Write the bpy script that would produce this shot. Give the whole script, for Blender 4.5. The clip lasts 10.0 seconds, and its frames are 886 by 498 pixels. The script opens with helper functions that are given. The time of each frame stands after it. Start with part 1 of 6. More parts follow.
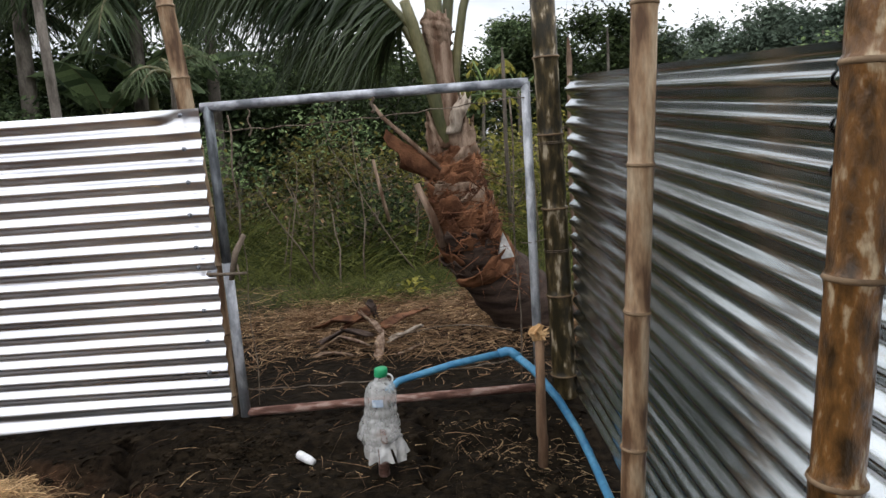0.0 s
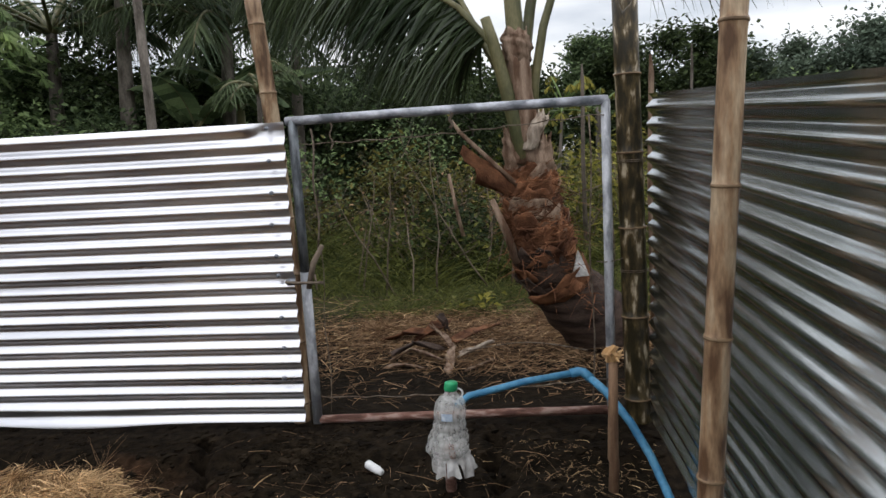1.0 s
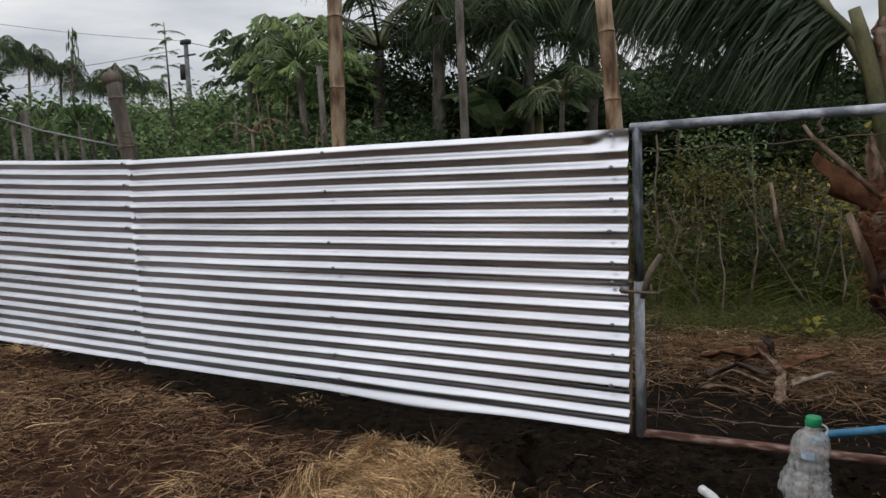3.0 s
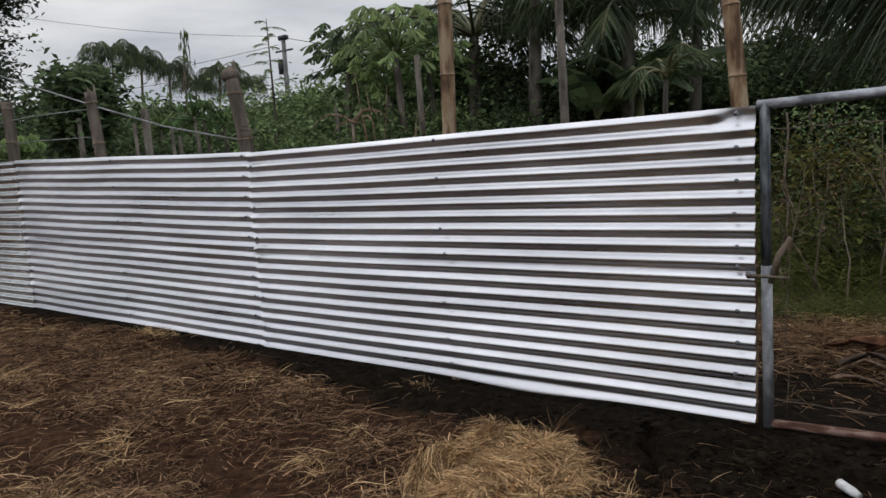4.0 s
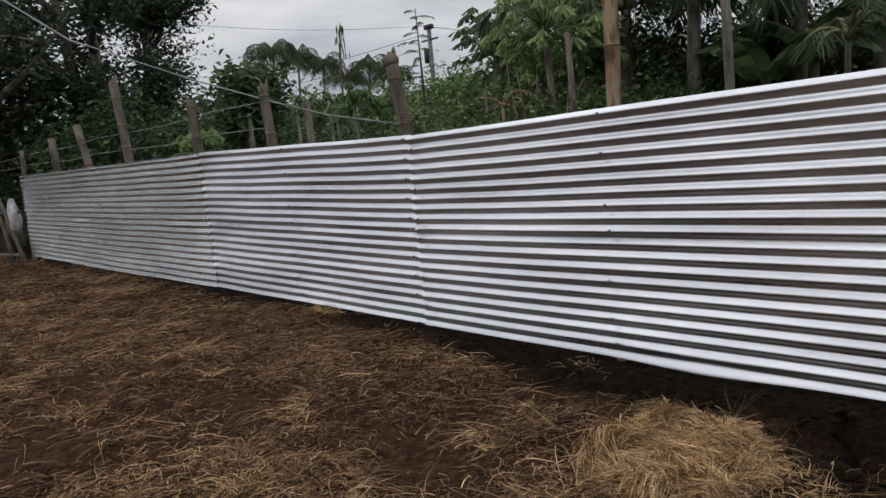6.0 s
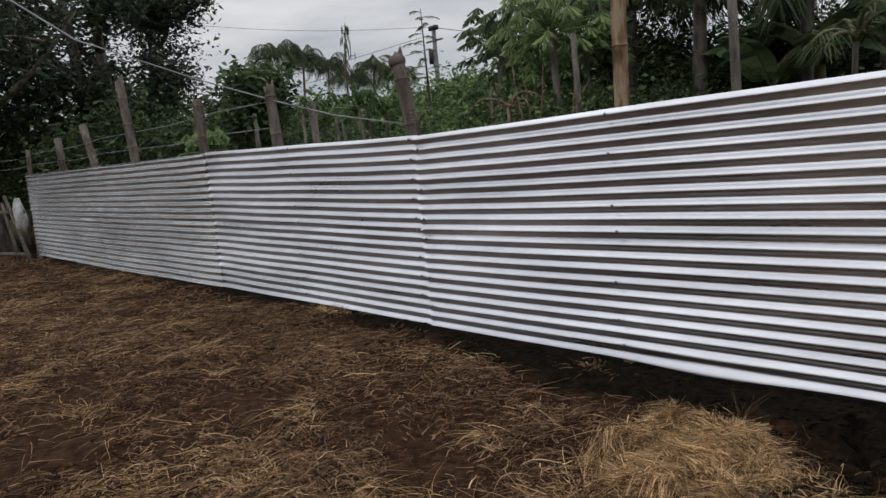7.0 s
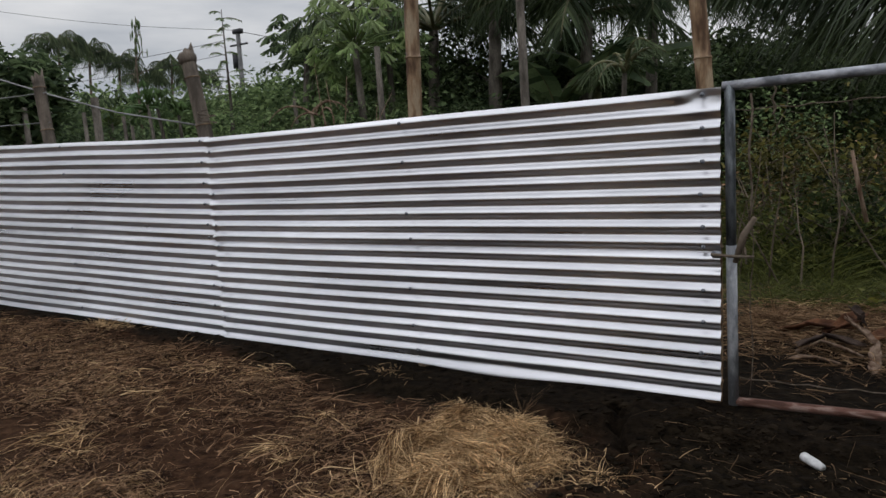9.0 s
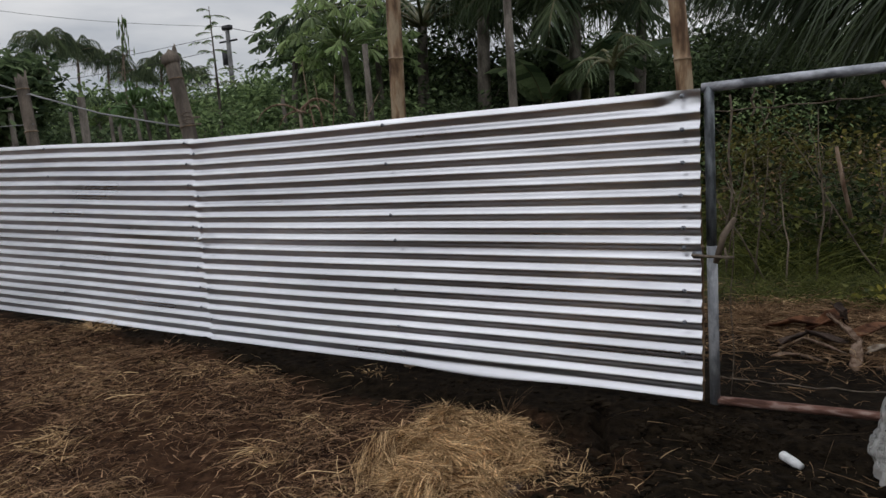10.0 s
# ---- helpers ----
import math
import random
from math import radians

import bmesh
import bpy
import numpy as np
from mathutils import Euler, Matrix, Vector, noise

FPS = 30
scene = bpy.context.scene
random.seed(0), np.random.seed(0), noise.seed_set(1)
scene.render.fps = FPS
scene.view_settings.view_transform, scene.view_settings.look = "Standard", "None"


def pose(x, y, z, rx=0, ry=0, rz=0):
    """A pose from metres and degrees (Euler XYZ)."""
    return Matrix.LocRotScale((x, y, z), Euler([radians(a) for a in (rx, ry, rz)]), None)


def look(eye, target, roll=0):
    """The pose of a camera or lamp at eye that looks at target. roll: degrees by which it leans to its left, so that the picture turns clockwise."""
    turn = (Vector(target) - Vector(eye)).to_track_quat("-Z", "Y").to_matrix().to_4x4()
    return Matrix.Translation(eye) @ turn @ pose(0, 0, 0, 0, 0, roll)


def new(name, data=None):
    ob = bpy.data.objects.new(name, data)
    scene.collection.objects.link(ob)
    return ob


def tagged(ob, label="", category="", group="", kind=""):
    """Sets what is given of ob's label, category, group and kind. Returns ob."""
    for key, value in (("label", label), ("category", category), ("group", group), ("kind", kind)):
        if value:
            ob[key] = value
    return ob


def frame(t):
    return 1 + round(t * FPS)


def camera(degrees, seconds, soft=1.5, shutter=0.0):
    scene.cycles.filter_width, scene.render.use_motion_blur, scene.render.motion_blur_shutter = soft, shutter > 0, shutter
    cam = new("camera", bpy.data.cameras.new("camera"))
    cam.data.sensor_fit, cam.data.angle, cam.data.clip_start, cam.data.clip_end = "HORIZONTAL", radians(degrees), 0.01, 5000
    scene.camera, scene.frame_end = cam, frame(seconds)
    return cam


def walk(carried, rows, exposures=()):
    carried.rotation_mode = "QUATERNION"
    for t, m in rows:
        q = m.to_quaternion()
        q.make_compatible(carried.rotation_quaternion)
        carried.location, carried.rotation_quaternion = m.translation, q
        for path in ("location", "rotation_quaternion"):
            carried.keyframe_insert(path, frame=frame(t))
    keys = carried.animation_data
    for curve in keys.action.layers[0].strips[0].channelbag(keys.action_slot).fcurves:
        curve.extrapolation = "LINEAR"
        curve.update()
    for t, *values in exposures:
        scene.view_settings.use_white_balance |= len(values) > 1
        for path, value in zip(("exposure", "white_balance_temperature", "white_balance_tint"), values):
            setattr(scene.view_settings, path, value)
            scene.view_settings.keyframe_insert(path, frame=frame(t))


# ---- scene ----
cam = camera(64.9, 10.0)
PATH = [
    (0, (0.842, -2.54, 1.073), (0.841, -0.566, 0.756), -3.7),
    (0.5, (0.848, -2.533, 1.072), (0.792, -0.554, 0.785), -3.1),
    (1, (0.837, -2.544, 1.076), (0.631, -0.572, 0.812), -2.8),
    (1.5, (0.828, -2.544, 1.073), (0.422, -0.604, 0.806), -1.4),
    (2, (0.737, -2.556, 1.091), (0.197, -0.641, 0.88), -2.0),
    (2.5, (0.645, -2.587, 1.091), (-0.085, -0.735, 0.898), -2.3),
    (3, (0.606, -2.602, 1.096), (-0.331, -0.849, 0.875), -2.0),
    (4.5, (0.498, -2.691, 1.093), (-0.751, -1.149, 0.847), -4.0),
    (5, (0.479, -2.703, 1.079), (-0.88, -1.257, 0.826), -4.2),
    (5.5, (0.467, -2.707, 1.089), (-0.949, -1.32, 0.826), -4.8),
    (6, (0.453, -2.706, 1.066), (-1.011, -1.368, 0.809), -5.3),
    (7.5, (0.439, -2.716, 1.061), (-1.032, -1.385, 0.809), -5.1),
    (8, (0.441, -2.706, 1.047), (-0.976, -1.316, 0.8), -4.6),
    (8.5, (0.454, -2.687, 1.033), (-0.812, -1.161, 0.778), -3.5),
    (9, (0.48, -2.666, 1.032), (-0.575, -0.987, 0.774), -3.1),
    (9.5, (0.502, -2.629, 1.064), (-0.49, -0.919, 0.76), -3.3),
    (10, (0.516, -2.646, 1.058), (-0.522, -0.958, 0.785), -3.5),
]
walk(cam, [(t, look(eye, target, roll)) for t, eye, target, roll in PATH],
     exposures=[(0, 0.72), (0.8, 0.53), (1.5, 0.26), (2.5, 0.0), (4.5, -0.2), (10, -0.28)])

# ---- sky, sun, exposure ----
world = bpy.data.worlds.new("overcast_sky")
scene.world = world
world.use_nodes = True
wn, wl = world.node_tree.nodes, world.node_tree.links
wn.clear()
w_out, w_bg = wn.new("ShaderNodeOutputWorld"), wn.new("ShaderNodeBackground")
w_sky = wn.new("ShaderNodeTexSky")
w_sky.sky_type, w_sky.sun_disc = "NISHITA", False
w_sky.sun_elevation, w_sky.sun_rotation = radians(32), radians(200)
w_co = wn.new("ShaderNodeTexCoord")
w_sep = wn.new("ShaderNodeSeparateXYZ")
w_map = wn.new("ShaderNodeMapping")
w_map.inputs["Scale"].default_value = (1.6, 1.6, 7.0)
w_noise = wn.new("ShaderNodeTexNoise")
w_noise.inputs["Scale"].default_value, w_noise.inputs["Detail"].default_value = 2.1, 7
w_ramp = wn.new("ShaderNodeValToRGB")
w_ramp.color_ramp.elements[0].position, w_ramp.color_ramp.elements[0].color = 0.36, (0.56, 0.596, 0.662, 1)
w_ramp.color_ramp.elements[1].position, w_ramp.color_ramp.elements[1].color = 0.68, (1.03, 1.03, 1.045, 1)
w_el = wn.new("ShaderNodeMapRange")
w_el.inputs["From Min"].default_value, w_el.inputs["From Max"].default_value = 0.12, 1.0
w_el.interpolation_type = "SMOOTHSTEP"
w_el.inputs["To Min"].default_value, w_el.inputs["To Max"].default_value = 8.8, 18.0
w_mul = wn.new("ShaderNodeVectorMath")
w_mul.operation = "SCALE"
w_mix = wn.new("ShaderNodeMixRGB")
w_mix.inputs["Fac"].default_value = 0.9
wl.new(w_co.outputs["Generated"], w_sep.inputs[0])
wl.new(w_co.outputs["Generated"], w_map.inputs["Vector"])
wl.new(w_map.outputs[0], w_noise.inputs["Vector"])
wl.new(w_noise.outputs["Fac"], w_ramp.inputs["Fac"])
wl.new(w_sep.outputs["Z"], w_el.inputs["Value"])
wl.new(w_ramp.outputs["Color"], w_mul.inputs[0])
wl.new(w_el.outputs[0], w_mul.inputs["Scale"])
wl.new(w_sky.outputs[0], w_mix.inputs["Color1"])
wl.new(w_mul.outputs[0], w_mix.inputs["Color2"])
wl.new(w_mix.outputs[0], w_bg.inputs["Color"])
w_bg.inputs["Strength"].default_value = 0.1
wl.new(w_bg.outputs[0], w_out.inputs["Surface"])
sun = new("sun", bpy.data.lights.new("sun", "SUN"))
sun.data.energy, sun.data.angle, sun.data.color = 0.3, radians(110), (1.0, 0.96, 0.90)
sun.matrix_world = look((-6, -14, 12), (0, 0, 0))


# ---- materials ----
def material(name, c1, c2, rough=0.8, metal=0.0, scale=6.0, stretch=(1, 1, 1), c3=None, fine=60.0,
             bump=0.3, island=0.0, islmix=False, objvar=0.0, trans=0.0, spec=0.4, rough2=None, lo=0.35, hi=0.65, grit=0.21):
    m = bpy.data.materials.new(name)
    m.use_nodes = True
    n, l = m.node_tree.nodes, m.node_tree.links
    b = n["Principled BSDF"]
    b.inputs["Metallic"].default_value, b.inputs["Roughness"].default_value = metal, rough
    b.inputs["Specular IOR Level"].default_value = spec
    co, mp = n.new("ShaderNodeTexCoord"), n.new("ShaderNodeMapping")
    mp.inputs["Scale"].default_value = stretch
    l.new(co.outputs["Object"], mp.inputs["Vector"])
    big, small = n.new("ShaderNodeTexNoise"), n.new("ShaderNodeTexNoise")
    big.inputs["Scale"].default_value, big.inputs["Detail"].default_value = scale, 5
    small.inputs["Scale"].default_value, small.inputs["Detail"].default_value = fine, 3
    l.new(mp.outputs[0], big.inputs["Vector"]), l.new(mp.outputs[0], small.inputs["Vector"])
    ramp = n.new("ShaderNodeValToRGB")
    ramp.color_ramp.elements[0].position, ramp.color_ramp.elements[0].color = lo, (*c1, 1)
    ramp.color_ramp.elements[1].position, ramp.color_ramp.elements[1].color = hi, (*c2, 1)
    if c3:
        e = ramp.color_ramp.elements.new(min(0.98, hi + 0.1))
        e.color = (*c3, 1)
    if islmix:
        im = n.new("ShaderNodeMath")
        im.operation = "MULTIPLY_ADD"
        im.inputs[1].default_value = 0.6
        l.new(n.new("ShaderNodeNewGeometry").outputs["Random Per Island"], im.inputs[0])
        half = n.new("ShaderNodeMath")
        half.operation = "MULTIPLY"
        half.inputs[1].default_value = 0.4
        l.new(big.outputs["Fac"], half.inputs[0]), l.new(half.outputs[0], im.inputs[2])
        l.new(im.outputs[0], ramp.inputs["Fac"])
    else:
        l.new(big.outputs["Fac"], ramp.inputs["Fac"])
    grain = n.new("ShaderNodeMapRange")
    grain.inputs["From Min"].default_value, grain.inputs["From Max"].default_value = 0.25, 0.75
    grain.inputs["To Min"].default_value, grain.inputs["To Max"].default_value = 1 - grit, 1 + grit
    l.new(small.outputs["Fac"], grain.inputs["Value"])
    value = grain.outputs[0]
    for amount, socket in ((island, "island"), (objvar, "object")):
        if amount:
            src = n.new("ShaderNodeNewGeometry").outputs["Random Per Island"] if socket == "island" else n.new("ShaderNodeObjectInfo").outputs["Random"]
            vr = n.new("ShaderNodeMapRange")
            vr.inputs["To Min"].default_value, vr.inputs["To Max"].default_value = 1 - amount, 1 + amount
            l.new(src, vr.inputs["Value"])
            mm = n.new("ShaderNodeMath")
            mm.operation = "MULTIPLY"
            l.new(value, mm.inputs[0]), l.new(vr.outputs[0], mm.inputs[1])
            value = mm.outputs[0]
    sc = n.new("ShaderNodeVectorMath")
    sc.operation = "SCALE"
    l.new(ramp.outputs["Color"], sc.inputs[0]), l.new(value, sc.inputs["Scale"])
    l.new(sc.outputs[0], b.inputs["Base Color"])
    if rough2 is not None:
        rr = n.new("ShaderNodeMapRange")
        rr.inputs["From Min"].default_value, rr.inputs["From Max"].default_value = 0.3, 0.7
        rr.inputs["To Min"].default_value, rr.inputs["To Max"].default_value = rough, rough2
        l.new(big.outputs["Fac"], rr.inputs["Value"]), l.new(rr.outputs[0], b.inputs["Roughness"])
    if bump:
        bp = n.new("ShaderNodeBump")
        bp.inputs["Strength"].default_value, bp.inputs["Distance"].default_value = bump, 0.01
        l.new(small.outputs["Fac"], bp.inputs["Height"]), l.new(bp.outputs[0], b.inputs["Normal"])
    if trans:
        tr, mx = n.new("ShaderNodeBsdfTranslucent"), n.new("ShaderNodeMixShader")
        mx.inputs[0].default_value = trans
        l.new(sc.outputs[0], tr.inputs["Color"])
        l.new(b.outputs[0], mx.inputs[1]), l.new(tr.outputs[0], mx.inputs[2])
        l.new(mx.outputs[0], n["Material Output"].inputs["Surface"])
    return m


M_ZINC = material("galvanised_steel", (0.52, 0.525, 0.556), (0.81, 0.815, 0.848), 0.255, 1.0, 2.0, (0.35, 1, 3.0), fine=18, bump=0, rough2=0.355, grit=0.08)
M_ZINC_OLD = material("weathered_galvanised_steel", (0.66, 0.675, 0.685), (0.80, 0.815, 0.82), 0.22, 1.0, 2.0, (0.5, 1, 2), fine=25, bump=0, rough2=0.27, grit=0.08)
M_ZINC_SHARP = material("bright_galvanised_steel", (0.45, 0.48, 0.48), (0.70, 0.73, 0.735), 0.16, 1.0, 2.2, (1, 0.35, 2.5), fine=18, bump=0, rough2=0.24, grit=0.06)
# darker copy of the sheet steel; dim low reflections are put into its colour
M_ZINC_DIMMED = material("dimmed_galvanised_steel", (0.33, 0.35, 0.345), (0.58, 0.605, 0.605), 0.16, 1.0, 2.2, (1, 0.35, 2.5), fine=18, bump=0, rough2=0.24, grit=0.08, lo=0.38, hi=0.62)
M_PIPE_PALE = material("pale_galvanised_pipe", (0.24, 0.25, 0.27), (0.52, 0.53, 0.56), 0.5, 0.3, 8, (3, 3, 1.2), fine=70, bump=0.15, rough2=0.7, grit=0.15, lo=0.42, hi=0.58)
M_PIPE = material("galvanised_pipe", (0.15, 0.16, 0.18), (0.48, 0.49, 0.535), 0.45, 0.4, 9, (1.2, 3, 1.5), fine=60, bump=0.15, rough2=0.7, grit=0.18, lo=0.40, hi=0.60)
M_RUST = material("rusty_steel", (0.09, 0.04, 0.028), (0.20, 0.10, 0.075), 0.8, 0.2, 9, (1.5, 6, 6), c3=(0.36, 0.25, 0.21), fine=120, bump=0.4, lo=0.36, hi=0.52)
M_DARKSTEEL = material("dark_painted_steel", (0.035, 0.04, 0.045), (0.22, 0.24, 0.26), 0.5, 0.4, 9, (4, 4, 1), fine=90, bump=0.2)
M_WIRE = material("rusty_wire", (0.10, 0.07, 0.05), (0.22, 0.18, 0.14), 0.7, 0.5, 30, bump=0)
M_BAMBOO = material("dry_bamboo", (0.10, 0.052, 0.026), (0.29, 0.185, 0.105), 0.5, 0, 11, (2.5, 2.5, 0.6), c3=(0.40, 0.30, 0.195), fine=80, bump=0.2, objvar=0.12, lo=0.38, hi=0.52)
M_BAMBOO_OLD = material("mottled_brown_bamboo", (0.038, 0.021, 0.008), (0.17, 0.078, 0.022), 0.30, 0, 30, (1.8, 1.8, 0.7), c3=(0.42, 0.32, 0.20), fine=110, bump=0.25, lo=0.33, hi=0.575)
M_BAMBOO_DARK = material("dark_stained_bamboo", (0.024, 0.019, 0.009), (0.088, 0.062, 0.027), 0.4, 0, 18, (2.2, 2.2, 0.7), c3=(0.42, 0.35, 0.25), fine=90, bump=0.2, lo=0.42, hi=0.57, spec=0.25)
M_NODE = material("bamboo_node", (0.10, 0.06, 0.03), (0.24, 0.16, 0.09), 0.7, 0, 20, bump=0.3)
M_POST = material("weathered_bamboo_post", (0.085, 0.072, 0.06), (0.20, 0.165, 0.135), 0.85, 0, 5, (4, 4, 0.8), fine=80, bump=0.4, objvar=0.15, spec=0.12)
M_WOOD = material("stake_wood", (0.13, 0.07, 0.04), (0.28, 0.17, 0.10), 0.8, 0, 8, (5, 5, 0.7), fine=90, bump=0.4)
M_SPLINT = material("splintered_wood", (0.42, 0.24, 0.10), (0.62, 0.40, 0.20), 0.8, 0, 20, bump=0.3)
M_STRAW = material("pale_straw", (0.12, 0.058, 0.022), (0.92, 0.645, 0.355), 0.7, 0, 4, bump=0, island=0.25, islmix=True, trans=0.2, lo=0.2, hi=0.85, spec=0.12)
M_STRAW_RED = material("reddish_dry_grass", (0.030, 0.014, 0.009), (0.46, 0.285, 0.165), 0.8, 0, 1.6, bump=0, island=0.35, islmix=True, trans=0.15, lo=0.3, hi=0.95, spec=0.12)
M_LITTER = material("dry_leaf_litter", (0.078, 0.040, 0.020), (0.38, 0.245, 0.14), 0.8, 0, 3, bump=0, island=0.3, islmix=True, trans=0.1, lo=0.15, hi=0.85, spec=0.12)
M_GRASS = material("green_grass", (0.036, 0.052, 0.013), (0.15, 0.155, 0.042), 0.6, 0, 1.2, bump=0, island=0.35, islmix=True, trans=0.35, lo=0.2, hi=0.8, spec=0.12)
M_LEAF = material("tree_leaves", (0.082, 0.135, 0.058), (0.235, 0.31, 0.135), 0.6, 0, 0.5, bump=0, island=0.4, islmix=True, trans=0.4, lo=0.2, hi=0.8, spec=0.12)
M_LEAF_DARK = material("dark_tree_leaves", (0.052, 0.084, 0.042), (0.15, 0.20, 0.092), 0.6, 0, 0.5, bump=0, island=0.4, islmix=True, trans=0.35, lo=0.2, hi=0.85, spec=0.12)
# leaf colour greyed for distance: the haze is put into it
M_LEAF_FAR = material("hazed_distant_leaves", (0.065, 0.090, 0.066), (0.13, 0.165, 0.115), 0.8, 0, 0.3, bump=0, island=0.45, trans=0.3, spec=0.12)
# darker copy of the tree leaves; deep shade is put into its colour
M_LEAF_SHADE = material("shaded_tree_leaves", (0.019, 0.031, 0.013), (0.058, 0.078, 0.030), 0.6, 0, 0.4, bump=0, island=0.4, islmix=True, trans=0.3, lo=0.2, hi=0.85, spec=0.12)
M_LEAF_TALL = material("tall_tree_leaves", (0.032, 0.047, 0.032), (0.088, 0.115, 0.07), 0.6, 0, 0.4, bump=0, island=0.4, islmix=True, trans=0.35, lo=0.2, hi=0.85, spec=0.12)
M_FROND_FAR = material("far_palm_leaflets", (0.045, 0.066, 0.036), (0.13, 0.165, 0.08), 0.5, 0, 1.5, bump=0, island=0.45, trans=0.35, spec=0.12)
M_PAPAYA = material("papaya_leaves", (0.10, 0.175, 0.06), (0.27, 0.35, 0.135), 0.5, 0, 0.8, bump=0, island=0.4, objvar=0.35, trans=0.4)
M_WEED = material("browning_weed_leaves", (0.032, 0.034, 0.011), (0.145, 0.128, 0.036), 0.6, 0, 1.2, bump=0, island=0.4, islmix=True, trans=0.35, lo=0.2, hi=0.8, spec=0.12)
M_YELLOW = material("yellow_green_leaves", (0.08, 0.10, 0.024), (0.32, 0.285, 0.065), 0.5, 0, 2, bump=0, island=0.35, islmix=True, trans=0.35, lo=0.2, hi=0.8, spec=0.12)
M_FROND = material("coconut_leaflets", (0.022, 0.037, 0.017), (0.064, 0.086, 0.034), 0.5, 0, 1.5, bump=0, island=0.45, trans=0.3)
M_PETIOLE = material("palm_petiole", (0.065, 0.07, 0.028), (0.15, 0.135, 0.06), 0.5, 0, 6, (2, 2, 0.7), fine=60, bump=0.1)
M_SHEATH = material("dry_leaf_sheath", (0.12, 0.07, 0.045), (0.34, 0.245, 0.18), 0.8, 0, 9, (3, 3, 0.6), fine=90, bump=0.5, spec=0.12)
M_SHEATH_PALE = material("bleached_leaf_sheath", (0.20, 0.15, 0.11), (0.52, 0.44, 0.36), 0.8, 0, 7, (3, 3, 0.7), fine=90, bump=0.4, spec=0.12)
M_FIBRE = material("palm_fibre", (0.05, 0.021, 0.012), (0.25, 0.115, 0.06), 0.9, 0, 9, fine=120, bump=0.5, island=0.45, objvar=0.3, spec=0.12)
M_PALMTRUNK = material("palm_trunk", (0.030, 0.021, 0.017), (0.115, 0.080, 0.064), 0.9, 0, 6, (1, 1, 4), fine=60, bump=0.8, spec=0.12)
M_BARK = material("grey_bark", (0.07, 0.06, 0.05), (0.20, 0.175, 0.15), 0.9, 0, 5, (2, 2, 0.7), fine=40, bump=0.5, spec=0.12)
M_TWIG = material("dead_twig", (0.10, 0.075, 0.055), (0.25, 0.20, 0.155), 0.9, 0, 9, bump=0.2, spec=0.12)
M_BLUE = material("blue_pvc", (0.035, 0.165, 0.31), (0.085, 0.27, 0.42), 0.38, 0, 12, fine=80, bump=0.03, rough2=0.55)
M_GREEN = material("green_plastic_cap", (0.015, 0.26, 0.10), (0.02, 0.32, 0.13), 0.35, 0, 20, bump=0)
M_RAG = material("grubby_white_plastic_sheet", (0.36, 0.34, 0.32), (0.62, 0.61, 0.60), 0.6, 0, 18, fine=70, bump=0.3)
M_WHITE = material("white_plastic", (0.62, 0.62, 0.62), (0.78, 0.78, 0.78), 0.45, 0, 20, bump=0.05)
M_LABEL = material("pale_blue_label", (0.30, 0.42, 0.58), (0.55, 0.60, 0.66), 0.5, 0, 60, bump=0)
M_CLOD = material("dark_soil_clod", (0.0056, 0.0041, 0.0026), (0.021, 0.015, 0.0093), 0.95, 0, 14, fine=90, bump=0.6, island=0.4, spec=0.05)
M_CABLE = material("grey_cable", (0.16, 0.16, 0.16), (0.30, 0.30, 0.30), 0.6, 0, 3, bump=0)
M_BLACK = material("black_wire", (0.03, 0.03, 0.035), (0.05, 0.05, 0.055), 0.6, 0, 3, bump=0)
M_CONCRETE = material("grey_concrete_pole", (0.10, 0.10, 0.10), (0.2, 0.2, 0.2), 0.9, 0, 3, bump=0.1)

M_BOTTLE = bpy.data.materials.new("clear_dusty_plastic")
M_BOTTLE.use_nodes = True
_n, _l = M_BOTTLE.node_tree.nodes, M_BOTTLE.node_tree.links
_n["Principled BSDF"].inputs["Base Color"].default_value = (0.66, 0.66, 0.64, 1)
_n["Principled BSDF"].inputs["Roughness"].default_value = 0.28
_t, _x, _z = _n.new("ShaderNodeBsdfTransparent"), _n.new("ShaderNodeMixShader"), _n.new("ShaderNodeTexNoise")
_z.inputs["Scale"].default_value = 9
_r = _n.new("ShaderNodeMapRange")
_r.inputs["From Min"].default_value, _r.inputs["From Max"].default_value = 0.3, 0.7
_r.inputs["To Min"].default_value, _r.inputs["To Max"].default_value = 0.20, 0.52
_l.new(_z.outputs["Fac"], _r.inputs["Value"]), _l.new(_r.outputs[0], _x.inputs[0])
_l.new(_t.outputs[0], _x.inputs[1]), _l.new(_n["Principled BSDF"].outputs[0], _x.inputs[2])
_l.new(_x.outputs[0], _n["Material Output"].inputs["Surface"])

# the ground: dark soil, brown dry turf and green turf, parted by ragged natural borders
M_GROUND = bpy.data.materials.new("soil_and_turf")
M_GROUND.use_nodes = True
_n, _l = M_GROUND.node_tree.nodes, M_GROUND.node_tree.links
_b = _n["Principled BSDF"]
_b.inputs["Roughness"].default_value, _b.inputs["Specular IOR Level"].default_value = 0.95, 0.05


def _tex(scale, detail=5):
    z = _n.new("ShaderNodeTexNoise")
    z.inputs["Scale"].default_value, z.inputs["Detail"].default_value = scale, detail
    _l.new(_gco.outputs["Object"], z.inputs["Vector"])
    return z


